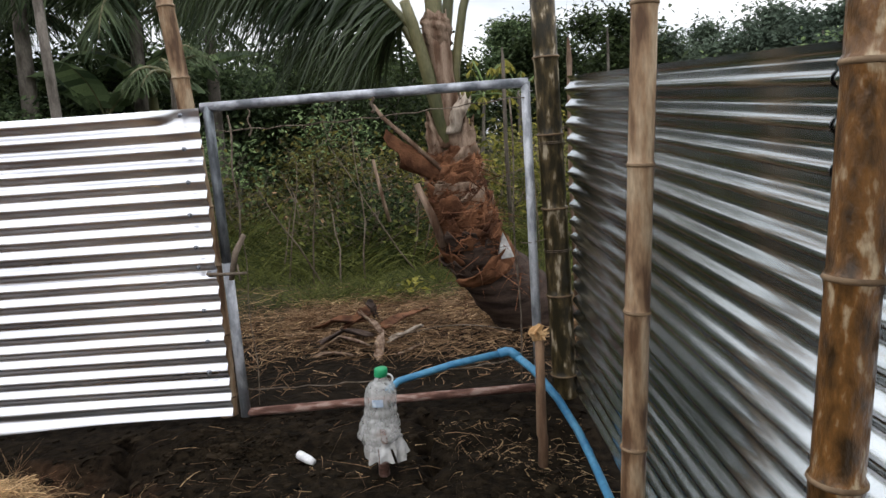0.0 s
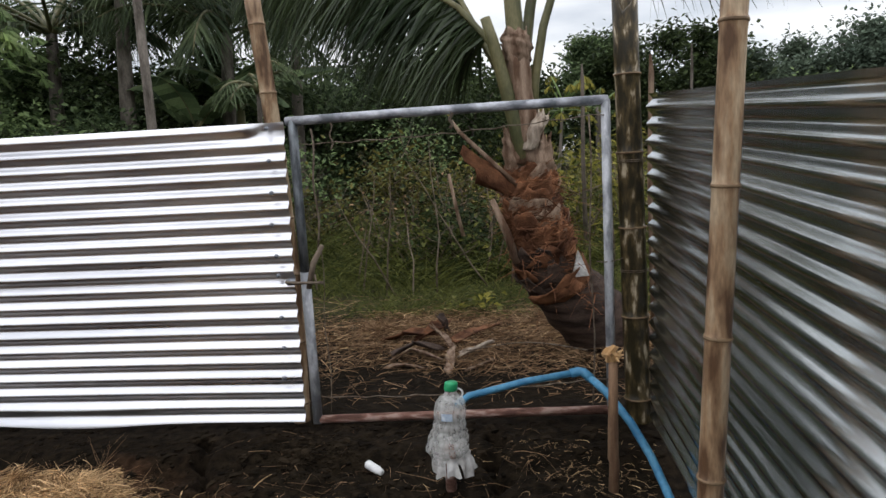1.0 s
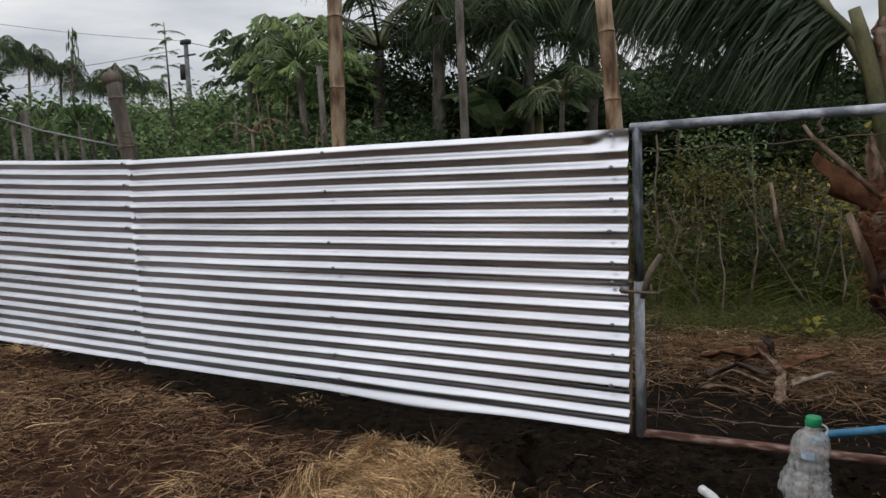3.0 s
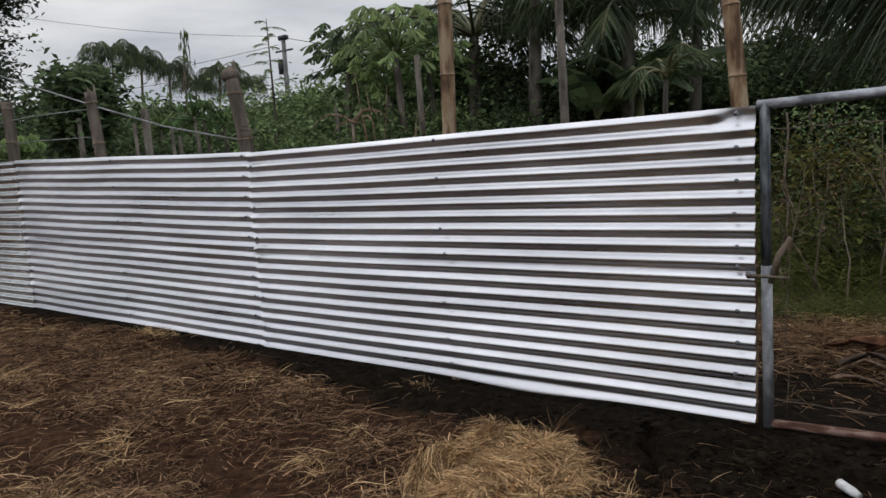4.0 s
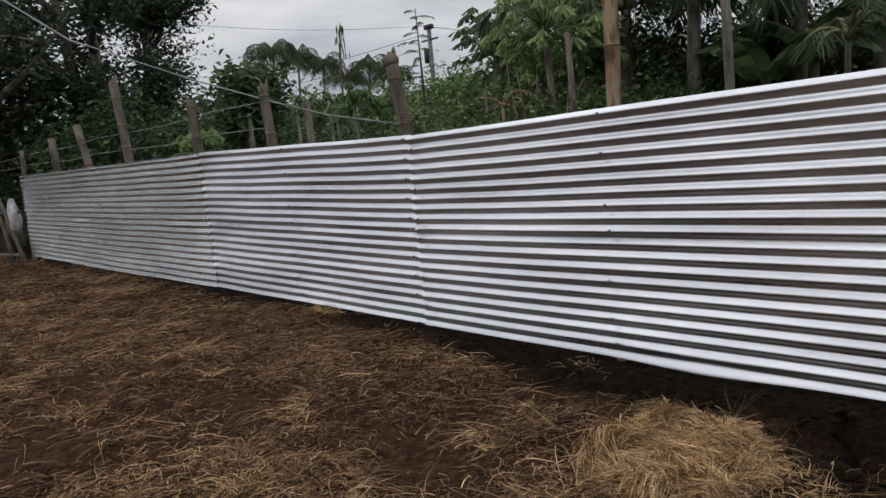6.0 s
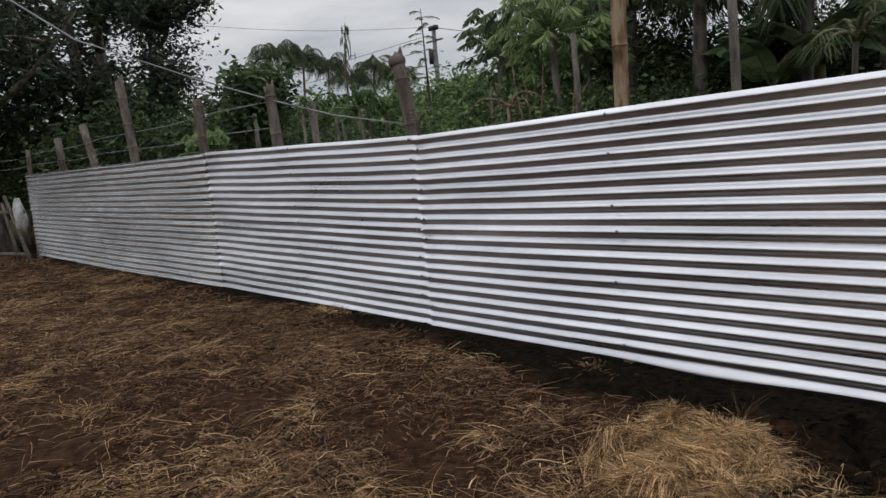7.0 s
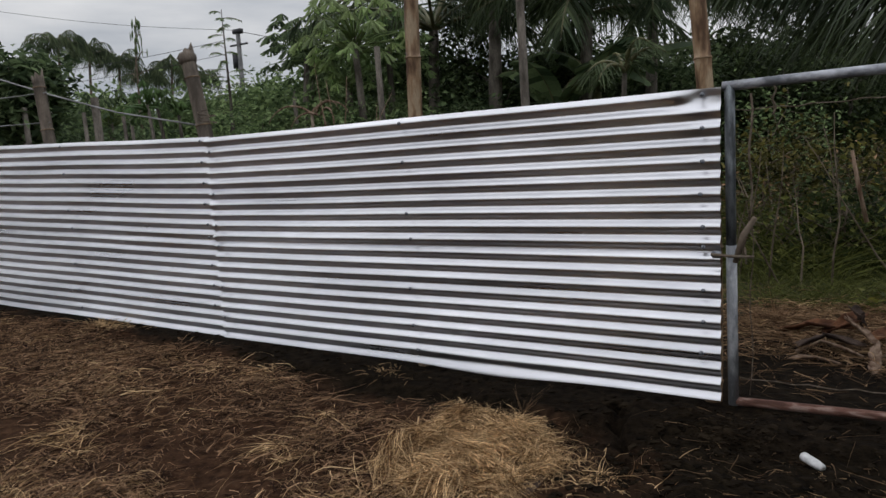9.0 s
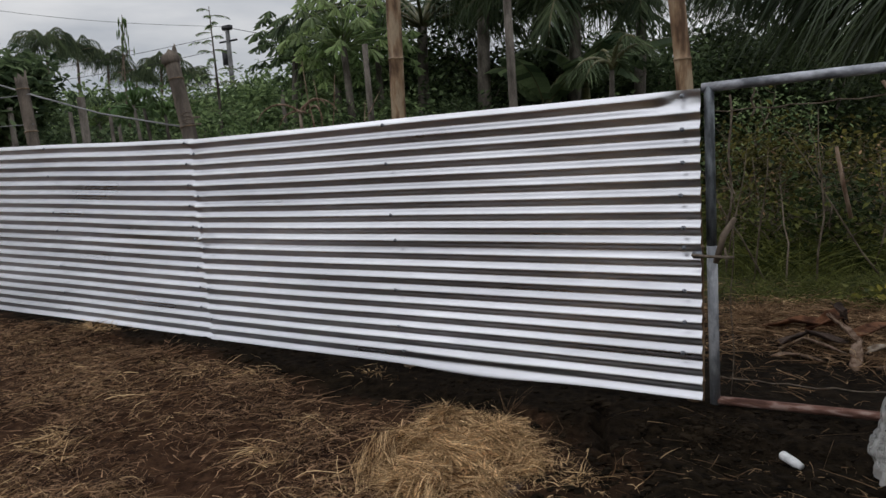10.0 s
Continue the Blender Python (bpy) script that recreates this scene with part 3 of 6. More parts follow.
# ---- bamboo ----
def bamboo(base, top, r0, r1, gap, mat, label, seed, broken=False, name="bamboo_pole", cat="bamboo pole", sides=16, bow=0.0):
    r = random.Random(seed)
    base, top = Vector(base), Vector(top)
    axis = (top - base)
    length = axis.length
    side = axis.orthogonal().normalized()
    pts, rad, nodes = [], [], []
    z = -r.uniform(0.3, 0.8) * gap
    cuts = []
    while z < length:
        z += gap * r.uniform(0.85, 1.15)
        if 0.03 < z < length - 0.03:
            cuts.append(z)
    marks = [(0.0, 1.0)]
    for c in cuts:
        marks += [(c - 0.016, 0.985), (c - 0.006, 1.03), (c, 1.10), (c + 0.004, 1.04), (c + 0.008, 0.965), (c + 0.03, 0.985)]
        nodes.append(c)
    marks.append((length, 1.0))
    for zz, k in marks:
        f = zz / length
        pts.append(base + axis * f + side * bow * math.sin(math.pi * f))
        rad.append((r0 + (r1 - r0) * f) * k)
    s = Shape().tube(pts, rad, sides, cap=False)
    n = sides
    first = len(s.v) - n
    if broken:
        for i in range(n):
            s.v[first + i] = s.v[first + i] + axis.normalized() * (r.uniform(-0.03, 0.022) + 0.03 * math.sin(i * 2 * math.pi / n + 1) + 0.012 * math.sin(i * 6 * math.pi / n))
    d = axis.normalized()
    inner, low = len(s.v), len(s.v) + n
    for i in range(n):
        s.v.append(pts[-1] + (s.v[first + i] - pts[-1]) * 0.78)
    for i in range(n):
        s.v.append(s.v[inner + i] - d * 0.06)
    for i in range(n):
        j = (i + 1) % n
        s.f.append((first + i, first + j, inner + j, inner + i))
        s.f.append((inner + i, inner + j, low + j, low + i))
    s.f.append(tuple(low + i for i in range(n)))
    pole = s.ob(name, mat)
    tagged(pole, label, cat, "fence poles")
    for c in nodes:
        f = c / length
        p, q = base + axis * f + side * bow * math.sin(math.pi * f), (r0 + (r1 - r0) * f)
        sh = Shape()
        sh.tube([p - d * 0.004, p - d * 0.001, p + d * 0.003], [q * 1.07, q * 1.125, q * 1.06], sides)
        sh.ob("node_ring", M_NODE, pole)
    return pole


def tie(pole, p, r, turns=2, drop=0.006):
    s = Shape()
    pts = [Vector(p) + Vector((math.cos(a) * r, math.sin(a) * r, drop * a / 6.3)) for a in np.linspace(0, turns * 2 * math.pi, 16 * turns)]
    s.tube(pts, 0.0016, 5)
    return s.ob("wire_tie", M_WIRE, pole)


pole_a = bamboo((1.188, -1.19, -0.05), (1.262, -1.20, 1.75), 0.0255, 0.025, 0.29, M_BAMBOO, "pale tan bamboo pole standing before the sheets", 11)
pole_c = bamboo((1.214, -1.83, -0.1), (1.312, -1.83, 1.7), 0.0285, 0.028, 0.235, M_BAMBOO_OLD, "thick brown mottled bamboo pole at the sheets' joint", 12)
pole_b = bamboo((1.285, 0.055, -0.05), (1.249, 0.05, 1.60), 0.049, 0.045, 0.30, M_BAMBOO_DARK, "dark mottled bamboo corner pole with a broken top", 13, broken=True)
tie(pole_b, (1.263, 0.051, 1.02), 0.051), tie(pole_b, (1.272, 0.052, 0.62), 0.051)
pole_1 = bamboo((-0.045, 0.085, -0.05), (-0.106, 0.062, 1.735), 0.034, 0.030, 0.24, M_BAMBOO, "tan bamboo gate pole rising above the sheet's corner", 14, bow=0.036)
pole_2 = bamboo((-1.375, 0.065, -0.05), (-1.325, 0.065, 2.25), 0.036, 0.034, 0.30, M_BAMBOO, "tall tan bamboo pole behind the corrugated sheet", 15)
POST = "weathered grey bamboo post behind the sheet fence"
# each post: place of its top, its height, its place and height at the sheet's edge, radius
for i, (tx, zt, sx, zs, rr) in enumerate(((-2.945, 1.72, -2.845, 1.226, 0.044), (-4.44, 1.75, -4.385, 1.263, 0.042), (-5.64, 1.78, -5.615, 1.32, 0.045),
                                          (-7.385, 2.21, -7.22, 1.317, 0.048), (-8.75, 1.85, -8.49, 1.34, 0.047), (-9.68, 1.78, -9.63, 1.336, 0.046), (-11.08, 1.73, -11.15, 1.37, 0.032))):
    bx = sx + (sx - tx) * (zs + 0.05) / (zt - zs)
    y = 0.105 + min(0.0, (max(bx, tx) + 2.7) * 0.0345)
    bamboo((bx, y, -0.05), (tx, y, zt), rr * 1.05, rr * 0.95, 0.27, M_POST, POST, 30 + i, broken=i in (0, 1, 3), name="fence_post", cat="fence post", sides=12)
# the swollen knot at the head of the first post
Shape().tube([(-2.936, 0.105, 1.655), (-2.940, 0.104, 1.675), (-2.943, 0.103, 1.70), (-2.946, 0.103, 1.715)], [0.045, 0.054, 0.053, 0.042], 12).ob("knot", M_POST, bpy.data.objects["fence_post"])


# ---- gate ----
def empty(name, at=(0, 0, 0)):
    e = new(name)
    e.location = at
    return e


gate = tagged(empty("gate"), "pipe-framed gate strung with rusty wire, rusted bottom rail", "gate")
Shape().tube([(0.0, 0.035, 1.232), (0.4, 0.036, 1.240), (0.8, 0.04, 1.245), (1.185, 0.04, 1.248)], 0.0172, 14).ob("top_rail", M_PIPE, gate, label="dull galvanised pipe")
Shape().tube([(1.176, 0.04, 1.25), (1.178, 0.04, 0.7), (1.180, 0.04, 0.085)], 0.0170, 14).ob("end_post", M_PIPE_PALE, gate, label="pale galvanised pipe post")
Shape().tube([(0.024, 0.035, 1.235), (0.030, 0.035, 0.63)], 0.018, 14).ob("hinge_post", M_DARKSTEEL, gate, label="dark scuffed steel post")
Shape().tube([(0.030, 0.035, 0.66), (0.038, 0.035, 0.055)], 0.019, 14).ob("hinge_post", M_PIPE_PALE, gate, label="grey galvanised lower post")
Shape().tube([(0.03, 0.035, 0.068), (0.4, 0.035, 0.078), (0.8, 0.04, 0.086), (1.18, 0.04, 0.094)], 0.0165, 12).ob("bottom_rail", M_RUST, gate, label="rusty peeling pipe")
for z, sag in ((1.145, 0.012), (0.165, 0.02), (0.62, 0.0)):
    xs = np.linspace(0.04, 1.17, 24) if z != 0.62 else np.linspace(1.13, 1.25, 6)
    Shape().tube([(x, 0.03 + 0.004 * math.sin(x * 31), z + 0.04 * x - sag * math.sin(math.pi * x) + 0.004 * math.sin(x * 47)) for x in xs], 0.0022, 5).ob("wire", M_WIRE, gate)
for x, z0, z1, rr in ((0.095, 1.2, 0.75, 0.0042), (0.10, 0.75, 0.10, 0.002), (1.115, 1.2, 0.12, 0.0030), (0.17, 1.22, 1.12, 0.0035), (0.62, 1.235, 1.175, 0.006)):
    Shape().tube([(x + 0.006 * math.sin(i * 1.3), 0.03, z0 + (z1 - z0) * i / 8) for i in range(9)], rr, 6).ob("wire", M_WIRE, gate)
xs = np.linspace(0.05, 1.10, 30)
Shape().tube([(x, 0.10 + 0.06 * math.sin(x * 3), 0.30 + 0.02 * math.sin(x * 9) + 0.02 * x) for x in xs[16:]], 0.0022, 5).ob("wire", M_WIRE, gate)

latch = tagged(empty("gate_latch", (0, 0, 0)), "small rusty latch bolt with a stick wedged behind it", "latch")
Shape().tube([(-0.030, -0.022, 0.632), (0.03, -0.024, 0.628), (0.115, -0.022, 0.627)], 0.0055, 8).ob("bolt", M_WIRE, latch)
Shape().box(pose(-0.012, -0.017, 0.632), 0.034, 0.006, 0.024, 0.002).ob("plate", M_PIPE, latch)
Shape().tube([(0.085, -0.022, 0.66), (0.09, -0.023, 0.60)], 0.004, 6).ob("handle", M_WIRE, latch)
Shape().tube([(0.048, 0.008, 0.60), (0.075, 0.005, 0.70), (0.115, 0.0, 0.765)], [0.010, 0.012, 0.009], 8).ob("stick", M_TWIG, latch, label="bare broken stick")

# ---- bottle, water pipe, stake, scrap ----
bottle = tagged(empty("water_bottle"), "upturned cut plastic water bottle with a green cap and rags", "bottle")
bx, by, bz = 0.605, -0.42, 0.043
prof = [(0.0, 0.300), (0.018, 0.300), (0.020, 0.288), (0.025, 0.281), (0.038, 0.272), (0.047, 0.258), (0.051, 0.240), (0.0525, 0.222), (0.0515, 0.206), (0.048, 0.200), (0.0515, 0.194),
        (0.054, 0.184), (0.053, 0.176), (0.0505, 0.171), (0.056, 0.165), (0.060, 0.154), (0.057, 0.147), (0.064, 0.140), (0.067, 0.128), (0.064, 0.121), (0.069, 0.114), (0.067, 0.100), (0.058, 0.088), (0.052, 0.076), (0.050, 0.060)]
s = Shape()
N = 28
for rr, z in prof:
    for k in range(N):
        a = 2 * math.pi * k / N
        c = 1 + (0.05 * math.sin(3 * a + z * 40) + 0.03 * math.sin(7 * a - z * 90)) * (z < 0.165)
        s.v.append(Vector((bx + rr * c * math.cos(a) + 0.09 * (z - 0.15), by + rr * c * math.sin(a), bz + z)))
for i in range(len(prof) - 1):
    for k in range(N):
        a, b = i * N + k, i * N + (k + 1) % N
        s.f.append((a, b, b + N, a + N))
s.ob("body", M_BOTTLE, bottle, label="clear dusty crumpled plastic")
s = Shape()
s.tube([(bx + 0.013, by, bz + 0.296), (bx + 0.013, by, bz + 0.298), (bx + 0.015, by, bz + 0.319), (bx + 0.015, by, bz + 0.322)], [0.0205, 0.0215, 0.0207, 0.0185], 24)
cap = s.ob("cap", M_GREEN, bottle, label="ribbed green screw cap")
Shape().tube([(bx + 0.034 + 0.016 * math.sin(a), by, bz + 0.285 + 0.016 * math.cos(a)) for a in np.linspace(-0.4, 3.2, 12)], 0.003, 6).ob("handle", M_WHITE, bottle)
s = Shape()
for i in range(5):
    for k in range(7):
        a = -2.0 + 0.11 * k
        s.v.append(Vector((bx + 0.0065 + 0.0540 * math.cos(a), by + 0.0540 * math.sin(a), bz + 0.212 + 0.006 * i)))
for i in range(4):
    for k in range(6):
        a = i * 7 + k
        s.f.append((a, a + 1, a + 8, a + 7))
s.ob("label", M_LABEL, bottle, label="torn pale blue paper label")
# rags tied round the cut bottom
s = Shape()
N = 48
for i, z in enumerate(np.linspace(0.115, 0.026, 9)):
    for k in range(N):
        a = 2 * math.pi * k / N
        flare = 0.056 + 0.0009 * i * (i > 3) - 0.004 * (2 < i < 5)
        rr = flare + (0.0025 + 0.0007 * i) * math.sin(9 * a + 0.7 * i) + 0.004 * math.sin(4 * a + 1)
        hem = (0.008 * math.sin(3 * a) + 0.004 * math.sin(11 * a + 1)) * (i / 8) ** 2
        s.v.append(Vector((bx + 0.002 + 0.0016 * i + rr * math.cos(a), by + rr * math.sin(a), bz + max(z + hem, -0.004))))
for i in range(8):
    for k in range(N):
        if (i >= 4 and k in (33, 39)) or (i < 2 and k % 9 < 3):
            continue
        a, b = i * N + k, i * N + (k + 1) % N
        s.f.append((a, a + N, b + N, b))
s.ob("rag", M_RAG, bottle, label="ragged grubby white plastic skirt")
Shape().tube([(bx, by, gz(bx, by) - 0.03), (bx, by, bz + 0.11)], 0.018, 10).ob("stub", M_RUST, bottle, label="rusty pipe stub in the soil")

pipe = tagged(empty("water_pipe"), "bent blue plastic water pipe lying over the soil", "pipe")
Shape().tube([(0.625, -0.30, 0.245), (0.66, -0.25, 0.257), (0.85, -0.20, 0.288), (1.035, -0.184, 0.314)], 0.0122, 14).ob("pipe_run", M_BLUE, pipe)
g0 = gz(1.28, -0.6)
Shape().tube([(1.058, -0.186, 0.312), (1.12, -0.26, 0.273), (1.19, -0.325, 0.19), (1.245, -0.385, 0.095), (1.272, -0.45, 0.03), (1.278, -0.56, g0 + 0.016), (1.275, -0.8, gz(1.275, -0.8) + 0.016), (1.27, -1.02, gz(1.27, -1.02) + 0.016)], 0.0135, 14).ob("pipe_run", M_BLUE, pipe)
Shape().tube([(1.012, -0.1855, 0.3105), (1.040, -0.182, 0.3155), (1.056, -0.184, 0.314), (1.080, -0.208, 0.299)], [0.0158, 0.0165, 0.0165, 0.0158], 14).ob("elbow", M_BLUE, pipe, label="lighter blue pipe elbow")

stake = tagged(empty("wooden_stake"), "short brown wooden stake with a splintered pale top", "stake")
Shape().tube([(1.118, -0.424, -0.06), (1.124, -0.424, 0.10), (1.120, -0.425, 0.11), (1.123, -0.424, 0.30), (1.125, -0.424, 0.435)], [0.0165, 0.0165, 0.018, 0.0155, 0.0145], 10).ob("shaft", M_WOOD, stake)
rs = random.Random(5)
s = Shape()
for i, (z, rr, ox) in enumerate(((0.425, 0.0145, 0), (0.436, 0.019, -0.004), (0.446, 0.023, -0.010), (0.455, 0.020, -0.012), (0.466, 0.013, -0.002), (0.474, 0.006, 0.006))):
    for k in range(9):
        a = 2 * math.pi * k / 9
        q = rr * rs.uniform(0.7, 1.3)
        s.v.append(Vector((1.124 + ox + 1.25 * q * math.cos(a), -0.424 + 0.75 * q * math.sin(a), z + rs.uniform(-0.004, 0.004))))
for i in range(5):
    for k in range(9):
        a, b = i * 9 + k, i * 9 + (k + 1) % 9
        s.f.append((a, b, b + 9, a + 9))
s.f.append(tuple(45 + k for k in range(9)))
s.ob("broken_end", M_SPLINT, stake, smooth=False, label="pale splintered broken end")
for i in range(6):
    a = rs.uniform(0, 6.28)
    p = Vector((1.124 + 0.01 * math.cos(a), -0.424 + 0.01 * math.sin(a), 0.428))
    q = p + Vector((0.030 * math.cos(a) - 0.006, 0.02 * math.sin(a) - 0.008, rs.uniform(0.0, 0.035)))
    Shape().tube([p, (p + q) / 2 + Vector((0, 0, 0.008)), q], [0.006, 0.006, 0.002], 5).ob("splinter", M_SPLINT, stake, smooth=False, label="pale frayed splinter")

scrap = Shape()
c = Vector((0.325, -0.285, 0))
c.z = gz(c.x, c.y) + 0.016
d = Vector((0.031, -0.030, -0.002))
scrap.tube([c - d, c - d * 0.9, c + d * 0.4, c + d * 0.75, c + d], [0.012, 0.0155, 0.015, 0.012, 0.011], 12)
tagged(scrap.ob("plastic_tube", M_WHITE), "small white plastic tube end lying on the soil", "plastic scrap")

# ---- dry grass, straw, soil crumbs ----
def scatter(n, x0, x1, y0, y1, keep):
    x, y = rng.uniform(x0, x1, n), rng.uniform(y0, y1, n)
    k = keep(x, y) > rng.random(n)
    return x[k], y[k]


def lying(x, y, lo, hi, wid, rise, lift=0.0, bendy=0.35):
    n = len(x)
    a = rng.uniform(0, 2 * math.pi, n)
    D = norm(np.stack([np.cos(a), np.sin(a), rng.normal(0.05, rise, n)], -1))
    P = np.stack([x, y, ground_z(x, y) + 0.003 + lift * rng.random(n)], -1)
    bend = rng.normal(0, bendy, (n, 3))
    bend[:, 2] = -np.abs(bend[:, 2]) * 0.3 - np.maximum(D[:, 2], 0) * 0.8
    return blades(P, D, rng.uniform(lo, hi, n), rng.uniform(0.6, 1.4, n) * wid, bend, 3)


def turf_keep(x, y):
    edge = np.clip((-0.34 + np.clip((-1.5 - x) / 1.7, 0, 1) * 0.2 - y + 0.10 * wavy(x, y, 4, 5)) / 0.12, 0, 1) * np.clip((-0.35 - x + 0.15 * wavy(x, y, 3, 9)) / 0.2, 0, 1)
    cover = np.clip(0.55 + 0.65 * wavy(x, y, 2.0, 11) + 0.8 * wavy(x, y, 8, 14), 0.18, 1)
    for px, py, rx, ry in ((-2.84, -2.04, 0.45, 0.22), (-1.40, -1.24, 0.30, 0.20), (-2.61, -1.34, 0.5, 0.2)):
        cover = cover * (1 - 0.85 * np.exp(-((x - px) / rx) ** 2 - ((y - py) / ry) ** 2))
    return edge * cover


x, y = scatter(105000, -7.0, 0.0, -3.2, -0.2, turf_keep)
x2, y2 = scatter(60000, -14.0, -7.0, -5.5, -0.2, turf_keep)
x3, y3 = scatter(50000, -5.0, 0.0, -1.7, -0.2, turf_keep)
x5, y5 = scatter(16000, -9.0, 1.3, -7.0, -3.0, lambda x, y: 0.5 + 0.5 * wavy(x, y, 2, 15))
x6, y6 = scatter(3500, -0.3, 1.3, -3.2, -2.2, lambda x, y: 0.5 + 0.5 * wavy(x, y, 2, 15))
V, Q = join([lying(x, y, 0.03, 0.11, 0.0044, 0.35, 0.03, 0.9), lying(x2, y2, 0.05, 0.16, 0.0055, 0.4, 0.035, 0.9), lying(np.concatenate([x5, x6]), np.concatenate([y5, y6]), 0.06, 0.18, 0.006, 0.3, 0.03, 0.9), curls(np.stack([x3, y3, ground_z(x3, y3) + rng.uniform(0.002, 0.035, len(x3))], -1), rng.uniform(0.03, 0.12, len(x3)), rng.uniform(0.0022, 0.0046, len(x3)), rng.normal(0.1, 0.3, len(x3)), rng.normal(0, 1.3, len(x3)))])
tagged(quads_ob("dry_grass", V, Q, M_STRAW_RED), "reddish brown dried grass strewn flat over the soil", "dry grass", kind="stuff")


def pale_keep(x, y):
    return turf_keep(x, y) * np.clip(wavy(x, y, 3.1, 21) * 1.2 + wavy(x, y, 9, 22) * 0.9 - 0.15, 0.07, 1)


x, y = scatter(70000, -9.0, 0.0, -3.2, -0.25, pale_keep)
V, Q = curls(np.stack([x, y, ground_z(x, y) + rng.uniform(0.004, 0.045, len(x))], -1), 0.04 + 0.17 * rng.random(len(x)) ** 1.6, rng.uniform(0.0018, 0.0040, len(x)), rng.normal(0.12, 0.35, len(x)), rng.normal(0, 1.5, len(x)))
tagged(quads_ob("straw_litter", V, Q, M_STRAW), "pale dry straw tufts lying among brown grass", "straw", kind="stuff")

# flattened tussocks of bleached grass, each combed outwards
tuss = []
tx, ty = scatter(900, -8.0, -0.3, -3.2, -0.3, lambda x, y: turf_keep(x, y) * np.clip(0.35 + 0.9 * wavy(x, y, 2.6, 61), 0.03, 1))
for cx, cy in zip(tx, ty):
    if (cx + 0.68) ** 2 + (cy + 0.72) ** 2 < 0.18:
        continue
    n = int(rng.integers(18, 60))
    aim = rng.uniform(0, 6.28)
    a = aim + rng.normal(0, 0.9, n)
    px, py = cx + rng.normal(0, 0.03, n), cy + rng.normal(0, 0.03, n)
    D = norm(np.stack([np.cos(a), np.sin(a), rng.uniform(0.05, 0.75, n)], -1))
    bend = np.stack([rng.normal(0, 0.5, n), rng.normal(0, 0.5, n), -rng.uniform(0.15, 0.75, n)], -1)
    tuss.append(blades(np.stack([px, py, ground_z(px, py) + 0.008], -1), D, rng.uniform(0.05, 0.17, n), rng.uniform(0.0018, 0.0036, n), bend, 4))
V, Q = join(tuss)
tagged(quads_ob("grass_tussocks", V, Q, M_STRAW), "flattened tussocks of bleached dry grass on the plot", "dry grass", kind="stuff")

# upright pale tufts
tufts = []
for tx, ty, n, h in ((-3.71, -1.06, 420, 0.10), (-4.75, -1.56, 320, 0.11), (-2.00, -2.00, 420, 0.10), (-1.70, -1.72, 420, 0.10), (-3.69, -0.12, 300, 0.09), (-6.58, -0.50, 300, 0.10), (-4.35, -1.05, 260, 0.10), (-5.6, -1.3, 150, 0.09), (-1.49, -0.10, 60, 0.05), (-0.27, -0.66, 120, 0.05), (-2.75, -0.33, 160, 0.07), (-3.0, -0.4, 120, 0.06), (-6.9, -0.7, 150, 0.1), (-2.0, -1.6, 200, 0.09), (-3.1, -1.9, 220, 0.1), (-0.25, -0.62, 140, 0.07), (-8.2, -0.75, 140, 0.1)):
    a, rr = rng.uniform(0, 6.28, n), np.abs(rng.normal(0, 0.06, n))
    px, py = tx + rr * np.cos(a) * 2.4, ty + rr * np.sin(a) * 1.4
    a = a + rng.normal(0, 1.1, n)
    D = norm(np.stack([np.cos(a), np.sin(a), rng.uniform(0.1, 1.3, n)], -1))
    bend = np.stack([rng.normal(0, 0.5, n), rng.normal(0, 0.5, n), -rng.uniform(0.2, 1.0, n)], -1)
    tufts.append(blades(np.stack([px, py, ground_z(px, py)], -1), D, rng.uniform(0.6, 1.5, n) * h, np.full(n, 0.0028), bend, 3))
V, Q = join(tufts)
tagged(quads_ob("straw_tufts", V, Q, M_STRAW), "small pale tufts of dead grass on the plot", "grass tuft", kind="stuff")

# the heap of straw by the fence
HX, HY, HA, HB, HH = -0.68, -0.70, 0.28, 0.36, 0.042


def heap_z(x, y):
    u, v = (x - HX) / HA, (y - HY) / HB
    q = (np.abs(u) ** 2.6 + np.abs(v) ** 2.6) * (1 + 0.30 * wavy(x, y, 7, 8))
    lump = 1 + 0.75 * wavy(x, y, 12, 3) + 0.75 * wavy(x, y, 27, 4)
    return HH * np.clip(1 - q, 0, 1) ** 0.5 * np.clip(lump, 0.1, 2.2) * (1 - 0.25 * u)


hs = np.linspace(-1, 1, 56)
HXX, HYY = np.meshgrid(HX + hs * HA, HY + hs * HB)
hz = ground_z(HXX, HYY) - 0.012 + heap_z(HXX, HYY) * 0.8
hi = (np.arange(55)[:, None] * 56 + np.arange(55)[None, :]).ravel()
# dark core under the straw; shade in its gaps is put into the colour
heap = quads_ob("straw_heap", np.stack([HXX, HYY, hz], -1).reshape(-1, 3), np.stack([hi, hi + 1, hi + 57, hi + 56], -1), M_PALMTRUNK, smooth=True)
tagged(heap, "heap of pale golden straw on the soil", "straw heap")


def on_heap(n, reach, lo, hi):
    """Places on the heap, thinning out to its ragged rim."""
    a = rng.uniform(0, 6.28, n)
    rr = rng.random(n) ** 0.55 * reach * (1.0 + 0.10 * np.sin(3 * a + 1) + 0.10 * np.sin(7 * a) + 0.06 * np.sin(13 * a + 2))
    x, y = HX + HA * rr * np.cos(a), HY + HB * rr * np.sin(a)
    return np.stack([x, y, ground_z(x, y) + heap_z(x, y) + rng.uniform(lo, hi, n)], -1)


straws = []
